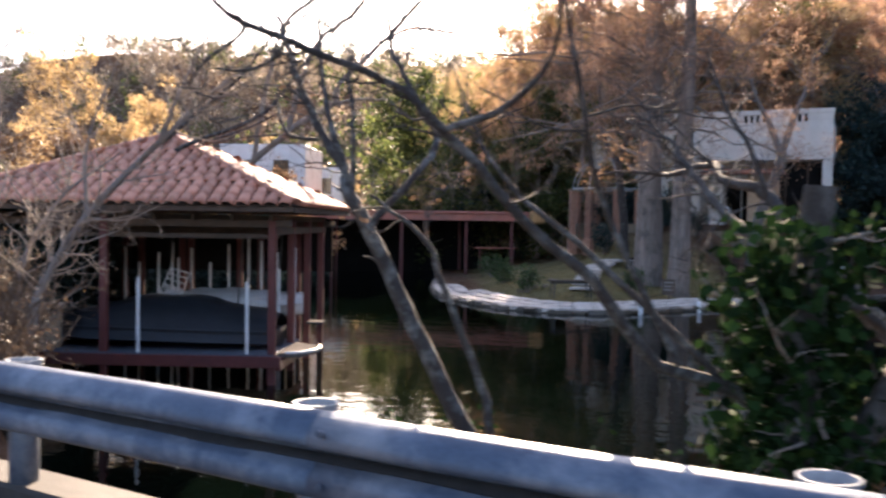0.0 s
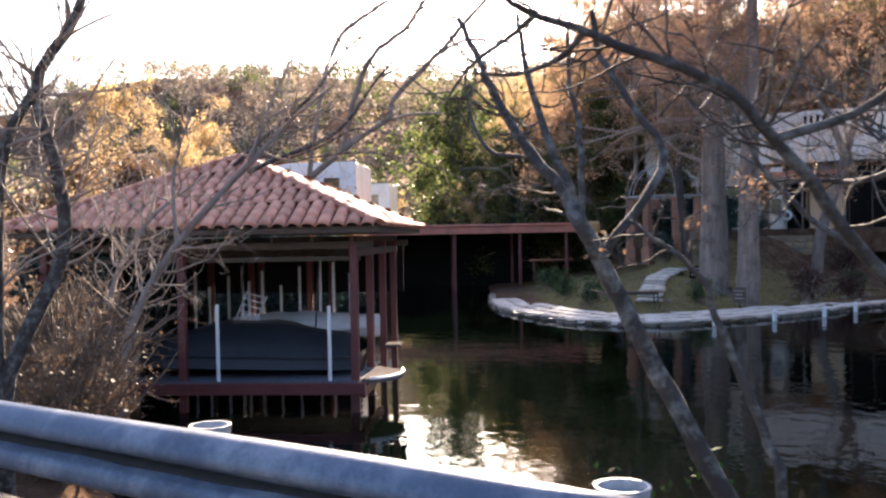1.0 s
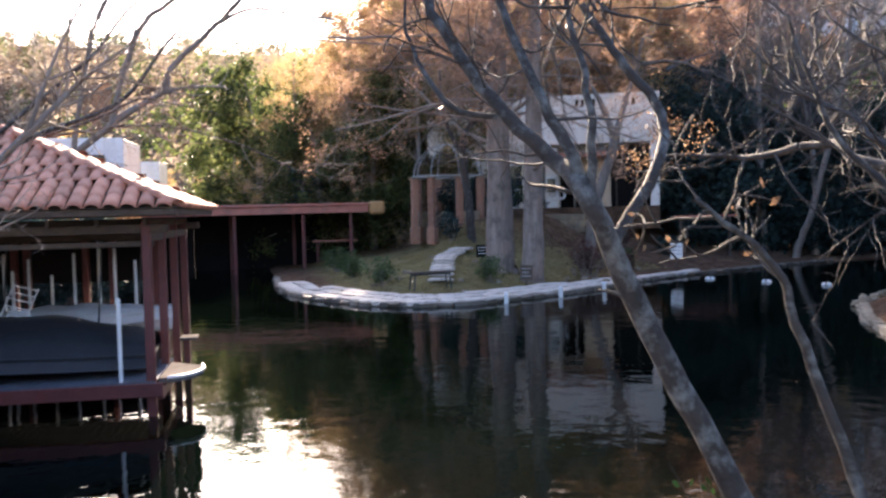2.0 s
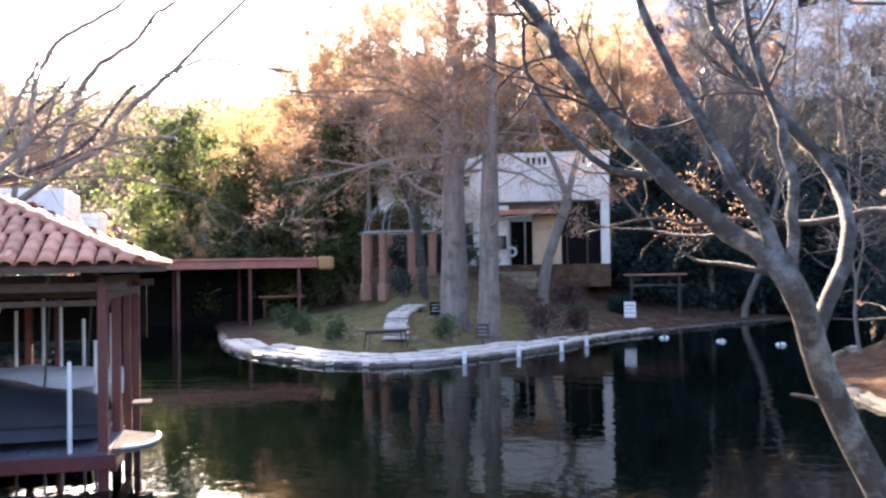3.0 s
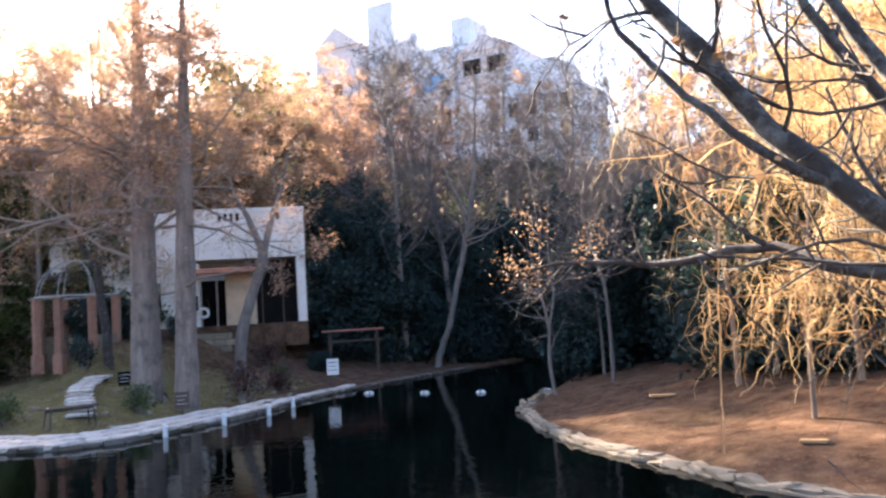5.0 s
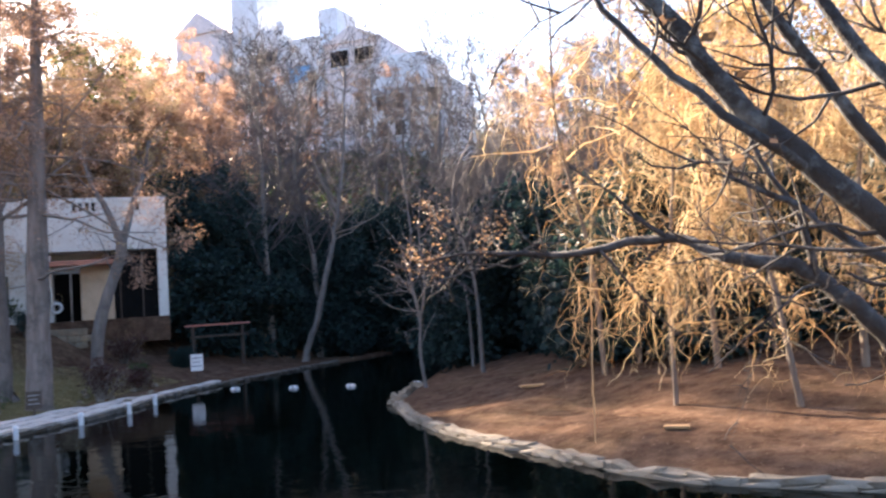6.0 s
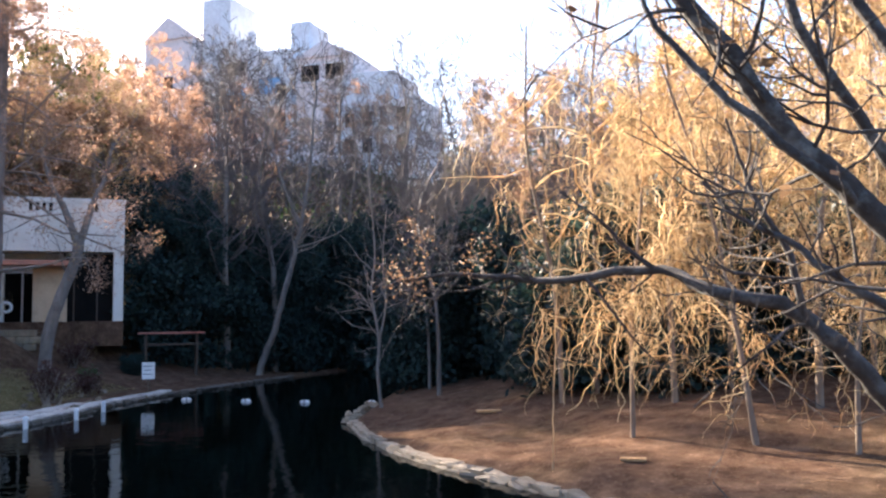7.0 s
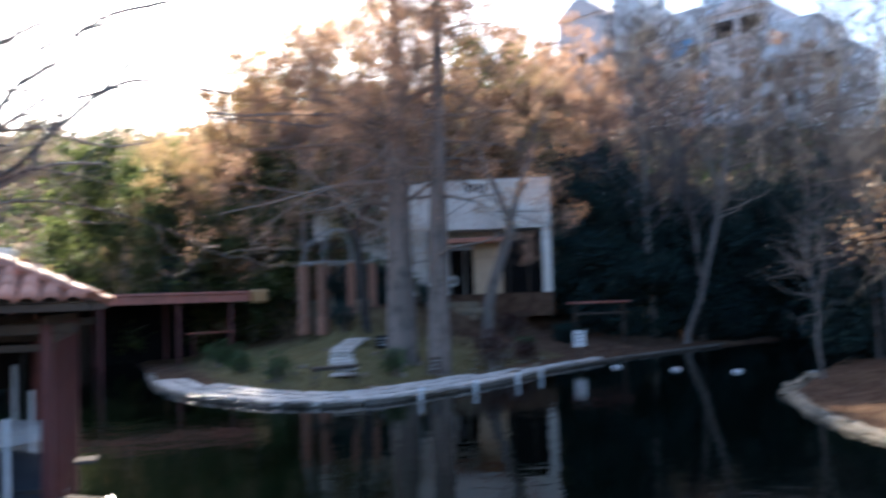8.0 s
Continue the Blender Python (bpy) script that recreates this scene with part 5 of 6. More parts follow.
def ivy_tree():
    """A broken trunk by the bridge, wrapped in ivy."""
    r = np.random.default_rng(24)
    x0, y0 = 2.62, 2.3
    b = (x0, y0, zg(x0, y0) - 0.1)
    skel = [limb([b, (x0, y0, 1.4), (x0 + 0.03, y0 - 0.03, 2.3), (x0 + 0.1, y0, 3.3)], 0.17, 0.07, 16), limb([(x0, y0, 1.6), (x0 + 0.3, y0 + 0.1, 2.3), (x0 + 0.75, y0 + 0.2, 3.2)], 0.09, 0.03, 12)]
    sprout(skel, r, 44, 0.42, 0.016, 1, (0,), 0.02, 0.02)
    on = []
    for k in range(2600):
        z = r.uniform(1.2, 3.1)
        a = r.uniform(0, 6.28)
        rr = 0.10 + abs(r.normal(0, 0.10))
        on.append((x0 + rr * math.cos(a), y0 + rr * math.sin(a), z))
    pts = np.concatenate([np.array(on), tips_of(skel, (1, 2), r, 12)])
    return build_tree("ivy_tree", skel, (0, 0, 0), "tree trunk wrapped in glossy green ivy by the bridge", bark=M_BARKDARK, leaf=M_IVY, leaf_pts=pts,
                      leaf_size=0.036, leaf_spread=0.06, leaf_per=1, r=r, crown_label="glossy green ivy leaves", aspect=0.8)


def bare_left():
    """Leafless tree on the near bank, its boughs before the boathouse roof."""
    r = np.random.default_rng(25)
    b = (-8.5, 1.7, zg(-8.5, 1.7) - 0.1)
    skel = [limb([b, (-8.43, 1.85, 1.7), (-8.35, 2.04, 2.34), (-8.17, 2.57, 3.26), (-7.87, 3.54, 4.36), (-7.7, 4.04, 4.9), (-7.5, 4.5, 5.3)], 0.085, 0.012, 24),
            limb([(-7.9, 3.4, 4.2), (-7.8, 3.76, 5.18), (-7.65, 4.2, 6.1)], 0.03, 0.008, 12),
            limb([(-8.2, 2.5, 3.1), (-8.5, 2.6, 4.2), (-8.4, 3.0, 5.4)], 0.035, 0.008, 12),
            limb([b, (-9.3, 1.9, 2.2), (-9.9, 2.6, 3.4), (-10.0, 3.6, 4.2)], 0.06, 0.01, 16)]
    sprout(skel, r, 105, 1.4, 0.016, 2, (0,), 0.25, 0.13)
    return build_tree("bare_tree", skel, (0.15, -0.03, 0), "leafless branching tree on the near bank", r=r, sides=8, bark=M_BARK)


def left_trunks():
    r = np.random.default_rng(26)
    b = (-5.9, 0.0, zg(-5.9, 0.0) - 0.1)
    skel = [limb([b, (-5.8, 0.0, 1.9), (-5.68, 0.48, 3.05), (-5.68, 0.47, 3.82), (-5.72, 0.3, 4.69), (-5.6, 0.66, 5.4), (-5.5, 0.9, 6.5)], 0.085, 0.04, 24),
            limb([(-5.85, -0.05, 1.6), (-5.82, -0.07, 2.5), (-5.8, 0.0, 3.96), (-5.72, 0.28, 4.65)], 0.075, 0.045, 18)]
    sprout(skel, r, 70, 1.3, 0.016, 2, (0,), 0.3, 0.12)
    return build_tree("bare_tree", skel, (0.25, -0.06, 0), "leafless forked tree at the end of the rail", r=r, sides=8, bark=M_BARKLICH)


def roof_limbs():
    """A leafless tree behind the boathouse that reaches over its roof."""
    r = np.random.default_rng(27)
    b = (-15.6, 4.6, zg(-15.6, 4.6) - 0.1)
    skel = [limb([b, (-15.5, 4.9, 3), (-15.0, 6.0, 4.5), (-14.1, 7.09, 4.85), (-13.0, 8.38, 5.02), (-11.98, 9.61, 4.64), (-11.16, 10.59, 4.07), (-10.76, 11.07, 4.54)], 0.034, 0.008, 34),
            limb([(-14.9, 6.0, 4.5), (-13.76, 7.49, 5.1), (-13.19, 8.17, 5.51), (-12.89, 8.52, 5.47), (-12.23, 9.32, 5.24)], 0.035, 0.008, 20),
            limb([(-15.3, 5.2, 3.6), (-13.6, 6.0, 4.6), (-12.32, 7.25, 5.3), (-11.77, 7.98, 6.42), (-10.93, 9.08, 7.9)], 0.06, 0.015, 24),
            limb([(-11.77, 7.98, 6.42), (-11.34, 8.55, 6.63), (-10.69, 9.41, 6.49)], 0.022, 0.006, 12),
            limb([(-15.2, 5.4, 4.0), (-13.6, 6.2, 5.2), (-12.58, 6.91, 6.09), (-12.05, 7.61, 7.13), (-11.09, 8.88, 7.88)], 0.05, 0.012, 20)]
    sprout(skel, r, 50, 1.2, 0.014, 1, (0,), 0.45, 0.12)
    return build_tree("bare_tree", skel, (0, 0, 0), "leafless tree reaching over the boathouse roof", r=r, sides=8, bark=M_BARKLICH)


def channel_tree():
    """A tall leafless tree on the near bank far down the channel, its long boughs against the sky."""
    r = np.random.default_rng(28)
    b = (-32.78, 15.3, zg(-32.78, 15.3) - 0.2)
    skel = [limb([b, (-31.6, 15.75, 4.66), (-29.23, 17.02, 6.81), (-27.24, 18.13, 8.01)], 0.2, 0.1, 24),
            limb([(-29.23, 17.02, 6.81), (-28.46, 17.33, 9.21), (-27.57, 17.76, 10.77), (-26.41, 18.41, 11.47), (-25.72, 18.76, 12.38), (-24.72, 19.31, 13.0), (-22.45, 20.63, 13.48)], 0.12, 0.06, 24, 0, 0.03, r),
            limb([(-27.24, 18.13, 8.01), (-26.95, 18.24, 8.88), (-25.35, 19.11, 10.31), (-24.16, 19.74, 11.48), (-22.63, 20.55, 13.11), (-21.6, 21.1, 14.8)], 0.12, 0.06, 24, 0, 0.03, r),
            limb([(-25.35, 19.11, 10.31), (-24.2, 19.76, 10.78), (-22.76, 20.62, 10.5), (-21.49, 21.39, 10.23)], 0.07, 0.035, 14),
            limb([(-29.22, 17.01, 7.0), (-28.23, 17.57, 7.52), (-26.75, 18.41, 8.07), (-25.23, 19.31, 8.05)], 0.08, 0.04, 14),
            limb([(-30.6, 16.2, 5.8), (-29.8, 16.5, 9.5), (-28.98, 16.89, 11.47), (-27.98, 17.44, 12.18), (-26.99, 17.99, 12.71), (-25.98, 18.54, 13.6)], 0.11, 0.06, 20, 0, 0.03, r)]
    sprout(skel, r, 46, 2.2, 0.03, 1, (0,), 0.35, 0.14, 0.8, (1, 3))
    return build_tree("bare_tree", skel, (0, 0, 0), "tall leafless tree with long arching boughs beside the channel", r=r, sides=8, twig=M_BARK)


def bush(name, x, y, w, h, label, leaf, size=0.06, n=1500, twigs=24, r=None, category="bush", group="", stem=None):
    """A bush: many stems from one base, leaves on them."""
    r = r or np.random.default_rng(int(abs(x * 71 + y * 37)))
    z = zg(x, y)
    skel = []
    for _ in range(twigs):
        a, t = r.uniform(0, 6.28), r.uniform(0.05, 1.0)
        way = np.array([math.cos(a) * t * w / h * 0.6, math.sin(a) * t * w / h * 0.6, 1.0])
        grow(r, (r.normal(0, w * 0.06), r.normal(0, w * 0.06), -0.05), way, h * r.uniform(0.7, 1.1), 0.02 * max(0.5, h), 1, 0.2, (2, 4), 0.5, 0.02, 0.8, 6, 0.3, 0.25, skel, 0)
    pts = tips_of(skel, (0, 1), r, 8, 0.25)
    per = max(1, n // len(pts))
    e = thing(name, (x, y, z), 0, label, category, group)
    v, f = tubes([(p, q) for p, q, _ in skel], 4)
    tagged(attach("stem_work", mesh_of("stem_work", v, f, stem or M_TWIG, True), e), kind="stuff")
    if leaf:
        attach("foliage", quad_mesh("foliage", leaves(pts, size, r, size * 1.6, 0, 0.6, per), leaf), e)
    return e


def cypress(x, y, h, r0, seed, label, lean=(0, 0), crown_from=0.42, n=1.0, leaf=M_FEATHER, reach=7.5, boughs=()):
    """A tall bald cypress: fluted base, straight stem, drooping feathery rust foliage."""
    r = np.random.default_rng(seed)
    z = zg(x, y)
    pts = smooth_path([(0, 0, -0.2), (0.02, 0.0, 0.5), (lean[0] * 0.3, lean[1] * 0.3, h * 0.3), (lean[0] * 0.7, lean[1] * 0.7, h * 0.65), (lean[0], lean[1], h)], 26)
    rad = r0 * np.interp(np.linspace(0, 1, 26), [0, 0.03, 0.07, 0.16, 0.5, 1], [1.95, 1.62, 1.36, 1.12, 0.82, 0.12])
    skel = [(pts, rad, 0)]
    for line, thick in boughs:
        skel.append(limb([np.array(q) - (x, y, z) for q in line], thick, 0.02, 16, 1, 0.05, r))
    for k in range(int(58 * n)):
        f = r.uniform(crown_from, 0.98)
        i = int(f * 25)
        a = r.uniform(0, 6.28)
        ln = reach * (1.1 - 0.6 * (f - crown_from) / (1 - crown_from)) * r.uniform(0.55, 1.2)
        grow(r, pts[i], (math.cos(a), math.sin(a), r.uniform(-0.15, 0.9)), ln, rad[i] * 0.22, 2, 0.24, (4, 7), 0.42, 0.0, 0.8, 7, 0.25, 0.2, skel, 1)
    lp = np.concatenate([tips_of(skel, (2, 3), r, 4, 0.2), tips_of(skel, (1,), r, 5, 0.5)])
    keep = r.random(len(lp)) < 0.9
    return build_tree("cypress_tree", skel, (x, y, z), label, bark=M_CYP, leaf=leaf, leaf_pts=lp[keep], leaf_size=0.062, leaf_spread=0.15, leaf_per=5, r=r,
                      sides=12, droop=0.4, crown_label="feathery rust-coloured winter foliage", aspect=0.28, coarse=True)


def leafy_tree(name, h, w, seed, leaf, label, bark=None, per=5, size=0.16, trunk=0.3, dense=1.0, low=0.15, category="tree"):
    """A broad tree with a crown of leaf clumps down to near the ground, built at the origin."""
    r = np.random.default_rng(seed)
    skel = [limb([(0, 0, -0.3), (r.normal(0, 0.2), r.normal(0, 0.2), h * 0.3), (r.normal(0, 0.5), r.normal(0, 0.5), h * 0.62), (r.normal(0, 0.6), r.normal(0, 0.6), h * 0.95)], trunk, trunk * 0.15, 18)]
    for k in range(int(26 * dense)):
        f = r.uniform(low, 0.95)
        i = int(f * 17)
        a = r.uniform(0, 6.28)
        ln = w * (0.55 + 0.55 * math.sin(math.pi * min(1, f * 1.05)) ** 0.8) * r.uniform(0.55, 1.1)
        grow(r, skel[0][0][i], (math.cos(a), math.sin(a), r.uniform(0.0, 0.6)), ln, trunk * 0.3 * (1.1 - f), 2, 0.2, (4, 6), 0.5, 0.05, 0.9, 6, 0.25, 0.2, skel, 1)
    lp = np.concatenate([tips_of(skel, (2, 3), r, 4, 0.2), tips_of(skel, (1,), r, 4, 0.5)])
    return build_tree(name, skel, (0, 0, 0), label, category, bark=bark or M_BARK, leaf=leaf, leaf_pts=lp, leaf_size=size, leaf_spread=size * 2.2, leaf_per=per, r=r, sides=8, coarse=True)


def bare_tree(h, seed, label, trunk=0.2, leaf=None, n=1.0, size=0.05, per=1, spread=0.9, low=0.3, name="bare_tree", floor=0.0, twig=None):
    r = np.random.default_rng(seed)
    skel = [limb([(0, 0, -0.3), (r.normal(0, 0.15), r.normal(0, 0.15), h * 0.3), (r.normal(0, 0.5), r.normal(0, 0.5), h * 0.65), (r.normal(0, 0.8), r.normal(0, 0.8), h)], trunk, trunk * 0.12, 18)]
    for k in range(int(20 * n)):
        f = r.uniform(low, 0.97)
        i = int(f * 17)
        a = r.uniform(0, 6.28)
        grow(r, skel[0][0][i], (math.cos(a), math.sin(a), r.uniform(0.3, 1.3)), h * 0.36 * r.uniform(0.6, 1.2) * (1.2 - 0.6 * f), trunk * 0.35 * (1.1 - f * 0.7), 2, 0.17, (4, 7), 0.5, 0.12, spread, 7, 0.2, 0.2, skel, 1)
    lp = tips_of(skel, (2, 3), r, 3, 0.3) if leaf else None
    return build_tree(name, skel, (0, 0, 0), label, bark=M_BARK, leaf=leaf, leaf_pts=lp, leaf_size=size, leaf_spread=size * 2, leaf_per=per, r=r, sides=7, floor=floor, coarse=True, twig=twig)


def put(tree, spots, scale=(1.0, 1.0), seed=1, sink=0.0):
    """The tree at the first spot, copies at the others, turned and sized a little differently."""
    r = np.random.default_rng(seed)
    made = []
    for k, (x, y) in enumerate(spots):
        m = pose(x, y, zg(x, y) - sink, 0, 0, r.uniform(0, 360))
        s = r.uniform(*scale)
        ob = tree if k == 0 else copy_thing(tree, m)
        ob.matrix_basis = m @ Matrix.Diagonal((s, s, s * r.uniform(0.9, 1.1), 1))
        made.append(ob)
    return made


near_tree_a()
near_tree_b()
near_tree_right()
ivy_tree()
bare_left()
left_trunks()
roof_limbs()
channel_tree()

# lawn bank
cypress(-21.0, 30.4, 19.5, 0.60, 31, "tall bald cypress with a pale fluted trunk on the lawn bank", (0.1, 0.1), 0.50, 1.3, M_FEATHER, 7.8,
        (([(-21.0, 30.4, 9.4), (-21.4, 28.1, 10.33), (-23.0, 25.9, 10.49), (-24.9, 24.7, 10.48), (-26.3, 23.9, 10.69), (-28.3, 22.6, 11.01)], 0.09),
         ([(-21.5, 26.9, 10.2), (-21.9, 26.63, 9.9), (-24.0, 25.3, 10.29), (-26.3, 23.9, 10.42), (-27.8, 22.97, 10.62)], 0.06)))
cypress(-18.75, 29.6, 18.5, 0.45, 32, "slender bald cypress with rust foliage on the lawn bank", (0.4, 0.2), 0.56, 1.1, M_FEATHER, 6.2, (([(-18.7, 29.6, 4.9), (-17.6, 28.7, 5.05), (-16.4, 28.6, 5.2), (-15.5, 28.7, 5.4), (-14.6, 28.9, 5.54)], 0.08),))
rc = np.random.default_rng(33)
curved = [limb([(-25.0, 33.55, zg(-25.0, 33.55) - 0.2), (-25.05, 33.5, 3.4), (-25.2, 33.42, 4.75), (-25.27, 33.35, 6.1), (-25.06, 33.46, 7.15), (-24.54, 33.78, 7.95), (-24.2, 34.0, 9.5), (-24.3, 34.2, 11.5)], 0.24, 0.09, 28, 0, 0.02, rc),
          limb([(-25.25, 33.36, 6.0), (-25.9, 33.1, 7.2), (-26.3, 33.0, 8.8), (-26.4, 33.1, 10.8)], 0.14, 0.04, 14, 0, 0.02, rc)]
sprout(curved, rc, 16, 2.8, 0.06, 2, (0,), 0.6, 0.2)
build_tree("curved_tree", curved, (0, 0, 0), "dark curved tree with rust foliage behind the garden pergola", bark=M_BARKDARK, leaf=M_FEATHER, leaf_pts=tips_of(curved, (2, 3), rc, 5), leaf_size=0.06,
           leaf_spread=0.15, leaf_per=5, r=rc, aspect=0.28, droop=0.4)
YARD = (-22.25, 40.1)
yard = [limb([(-22.25, 40.1, zg(*YARD) - 0.3), (-22.1, 40.2, 2.7), (-21.7, 40.42, 4.4), (-21.16, 40.73, 6.16), (-21.0, 40.8, 7.2)], 0.31, 0.24, 14),
        limb([(-21.05, 40.78, 6.9), (-21.58, 40.41, 8.66), (-22.04, 40.1, 9.7), (-22.5, 39.8, 11.5)], 0.19, 0.06, 12), limb([(-21.0, 40.8, 6.9), (-20.46, 41.12, 9.07), (-20.05, 41.35, 10.2), (-19.8, 41.6, 12)], 0.19, 0.06, 12)]
ry = np.random.default_rng(34)
sprout(yard, ry, 20, 2.2, 0.05, 2, (0,), 0.6, 0.16)
build_tree("yard_tree", yard, (0, 0, 0), "dark forked tree with sparse leaves before the villa porch", bark=M_BARK, twig=M_BARK, leaf=M_GOLD, leaf_pts=tips_of(yard, (2, 3), ry, 3), leaf_size=0.06,
           leaf_spread=0.12, leaf_per=1, r=ry)

for x, y, w, h, lf, lab, size in ((-22.9, 24.9, 1.1, 1.1, M_SHRUB, "rounded green shrub on the lawn", 0.05), (-26.8, 27.2, 1.3, 0.9, M_SHRUB, "low green shrub near the channel", 0.05),
                                  (-19.3, 27.5, 1.2, 0.95, M_SHRUB, "bright green shrub below the cypress", 0.05), (-18.1, 32.6, 1.3, 1.5, M_BURG, "dark burgundy shrub on the bank", 0.05),
                                  (-18.2, 33.4, 1.5, 1.4, M_BURG, "dark burgundy shrub on the bank", 0.05), (-18.2, 36.2, 1.1, 0.9, M_BURG, "small dark shrub on the slope", 0.05),
                                  (-26.0, 33.3, 1.3, 1.3, M_EVER, "dark evergreen shrub by the pergola", 0.06), (-19.2, 38.5, 1.2, 0.9, M_SHRUB, "small green shrub on the slope", 0.05),
                                  (-30.5, 29.8, 1.6, 1.1, M_SHRUB, "spreading green shrub at the channel", 0.06), (-22.0, 42.5, 1.6, 1.3, M_BURG, "dark shrub before the villa", 0.06),
                                  (-25.5, 39.8, 1.2, 1.2, M_EVER, "evergreen shrub under the villa window", 0.06)):
    bush("shrub", x, y, w, h, lab, lf, size, 1800, 20)

# tall rust-gold canopy behind the pergola and the channel oaks
canopy = cypress(-38.1, 42.6, 16.0, 0.30, 35, "tall bald cypress with glowing rust-gold foliage behind the dock", (0.3, 0.2), 0.22, 1.1, M_GOLD, 6.6)
for k, (x, y, s) in enumerate(((-42.4, 43.4, 0.86), (-36.4, 45.2, 1.1), (-32.6, 44.6, 1.18), (-31.2, 41.6, 1.0), (-44.0, 47.5, 0.8), (-40.0, 48.5, 1.1), (-28.0, 49.3, 0.95), (-25.2, 51.3, 0.92), (-43.2, 38.6, 0.82), (-40.6, 40.6, 0.98), (-36.6, 41.0, 1.12))):
    copy_thing(canopy, pose(x, y, zg(x, y), 0, 0, 70 * k + 40)).scale = (s, s, s)

# evergreen masses
oak = leafy_tree("live_oak", 12.5, 6.0, 41, M_OAK, "dense olive-green live oak at the channel", per=5, size=0.165, trunk=0.4)
put(oak, [(-44.0, 43.5), (-38.5, 44.5), (-51.0, 50.0), (-34.5, 49.0), (-58, 55), (-46, 55), (-66, 60), (-40, 54), (-50, 41), (-54.5, 43), (-47.5, 46.5), (-60, 47), (-57, 51)], (0.8, 1.1), 2)
for spot, s in (((-43.5, 47), 0.95), ((-45, 50), 1.2), ((-47, 55), 1.3), ((-31, 55), 1.3), ((-34.2, 41.6), 0.8), ((-37.6, 39.6), 0.82), ((-31.8, 42.4), 0.72), ((-40.8, 38.2), 0.8)):
    copy_thing(oak, pose(*spot, zg(*spot), 0, 0, spot[0] * 50) @ Matrix.Diagonal((s, s, s, 1)))
russet = leafy_tree("russet_tree", 17.0, 6.6, 46, M_RUST, "tall russet-leaved tree behind the villa", per=5, size=0.15, trunk=0.35, dense=1.2)
put(russet, [(-29.5, 50.5), (-27.0, 53.0), (-32.8, 48.0)], (0.88, 0.94), 16)
ever = leafy_tree("evergreen_tree", 11.0, 4.6, 42, M_EVER, "dense dark evergreen beside the villa", per=6, size=0.135, trunk=0.3, low=0.03, dense=1.3)
put(ever, [(-19.6, 51.0), (-16.4, 56.0), (-19.5, 54.0), (-11.8, 57.5), (-9.0, 59.5), (-16, 58), (-6.0, 63), (-2.0, 60), (-11.5, 62), (1.5, 56)], (0.65, 1.1), 3)
for spot, s in (((-18.6, 53.5), 0.9), ((-21.5, 52.5), 1.2), ((-14.6, 55.5), 0.85), ((-11.8, 58.8), 0.85)):
    copy_thing(ever, pose(*spot, zg(*spot), 0, 0, spot[0] * 70) @ Matrix.Diagonal((s * 0.9, s * 0.9, s, 1)))
low_ever = leafy_tree("evergreen_bush", 5.0, 3.0, 43, M_EVER, "dark evergreen undergrowth along the creek", per=5, size=0.14, trunk=0.12, low=0.02, dense=1.2, category="bush")
put(low_ever, [(-17.4, 52.0), (-19.4, 49.6), (-14.4, 54.5), (-11.5, 58), (-3.0, 47), (-1.5, 43), (-2.8, 52), (0.5, 38.5), (-1.0, 56), (2.5, 42), (-7, 61), (5, 40), (3.5, 47), (-42, 40), (-48, 45), (0.5, 34.5), (3.5, 34), (7, 33.5), (10.5, 32), (13, 29), (15, 25), (2.0, 30.5), (5.0, 28.5), (8.0, 27.5), (11, 25), (-3.6, 38), (2.6, 27.4), (4.6, 26.6), (-4.2, 42), (-4.4, 46)], (0.8, 1.25), 4)

bank_ever = leafy_tree("evergreen_bush", 2.2, 1.6, 45, M_EVER, "low dark evergreen bush on the bank", per=6, size=0.09, trunk=0.06, low=0.02, dense=1.0, category="bush")
put(bank_ever, [(-18.5, 4.9), (-20.2, 7.0), (-22.2, 9.4), (-24.6, 11.8), (-27.6, 14.6), (-31, 17.6), (-17.2, 4.0), (-15.6, 3.0), (-34, 20.2)], (0.75, 1.05), 14)
for k, spot in enumerate(((-27.6, 38.6), (-28.6, 37.9), (-19.4, 43.6))):
    s = (1.0, 1.05, 0.5)[k]
    copy_thing(bank_ever, pose(*spot, zg(*spot), 0, 0, k * 77) @ Matrix.Diagonal((s, s, s * 0.8, 1)))

# leaning and thin trees by the creek
rl = np.random.default_rng(51)
LEAN = (-14.81, 49.49)
lean = [limb([(0, 0, zg(*LEAN) - 0.3), (0.25, 0, 0.9), (1.01, -0.08, 2.86), (1.88, -0.2, 6.0), (2.52, -0.31, 8.68), (3.16, -0.5, 12.63), (3.42, -0.73, 16.7)], 0.22, 0.06, 26, 0, 0.03, rl),
        limb([(2.5, -0.3, 8.6), (1.68, -0.49, 10.44), (1.04, -0.67, 12.67), (0.59, -0.85, 14.9)], 0.11, 0.03, 14, 0, 0.03, rl)]
sprout(lean, rl, 40, 3.0, 0.045, 2, (0,), 0.55, 0.18)
build_tree("leaning_tree", lean, (*LEAN, 0), "pale leaning bare tree on the creek bank", r=rl)
rl = np.random.default_rng(52)
thin = [limb([(0, 0, -0.2), (-0.15, 0, 1.2), (-0.1, 0, 2.4), (-0.35, 0, 4.0), (-0.25, 0.1, 5.6), (-0.5, 0.1, 8.5)], 0.07, 0.02, 22), limb([(-0.1, 0, 2.3), (0.15, 0, 3.6), (0.05, 0, 5.2), (0.2, 0, 7)], 0.045, 0.015, 16)]
sprout(thin, rl, 34, 1.8, 0.02, 2, (0,), 0.25, 0.1)
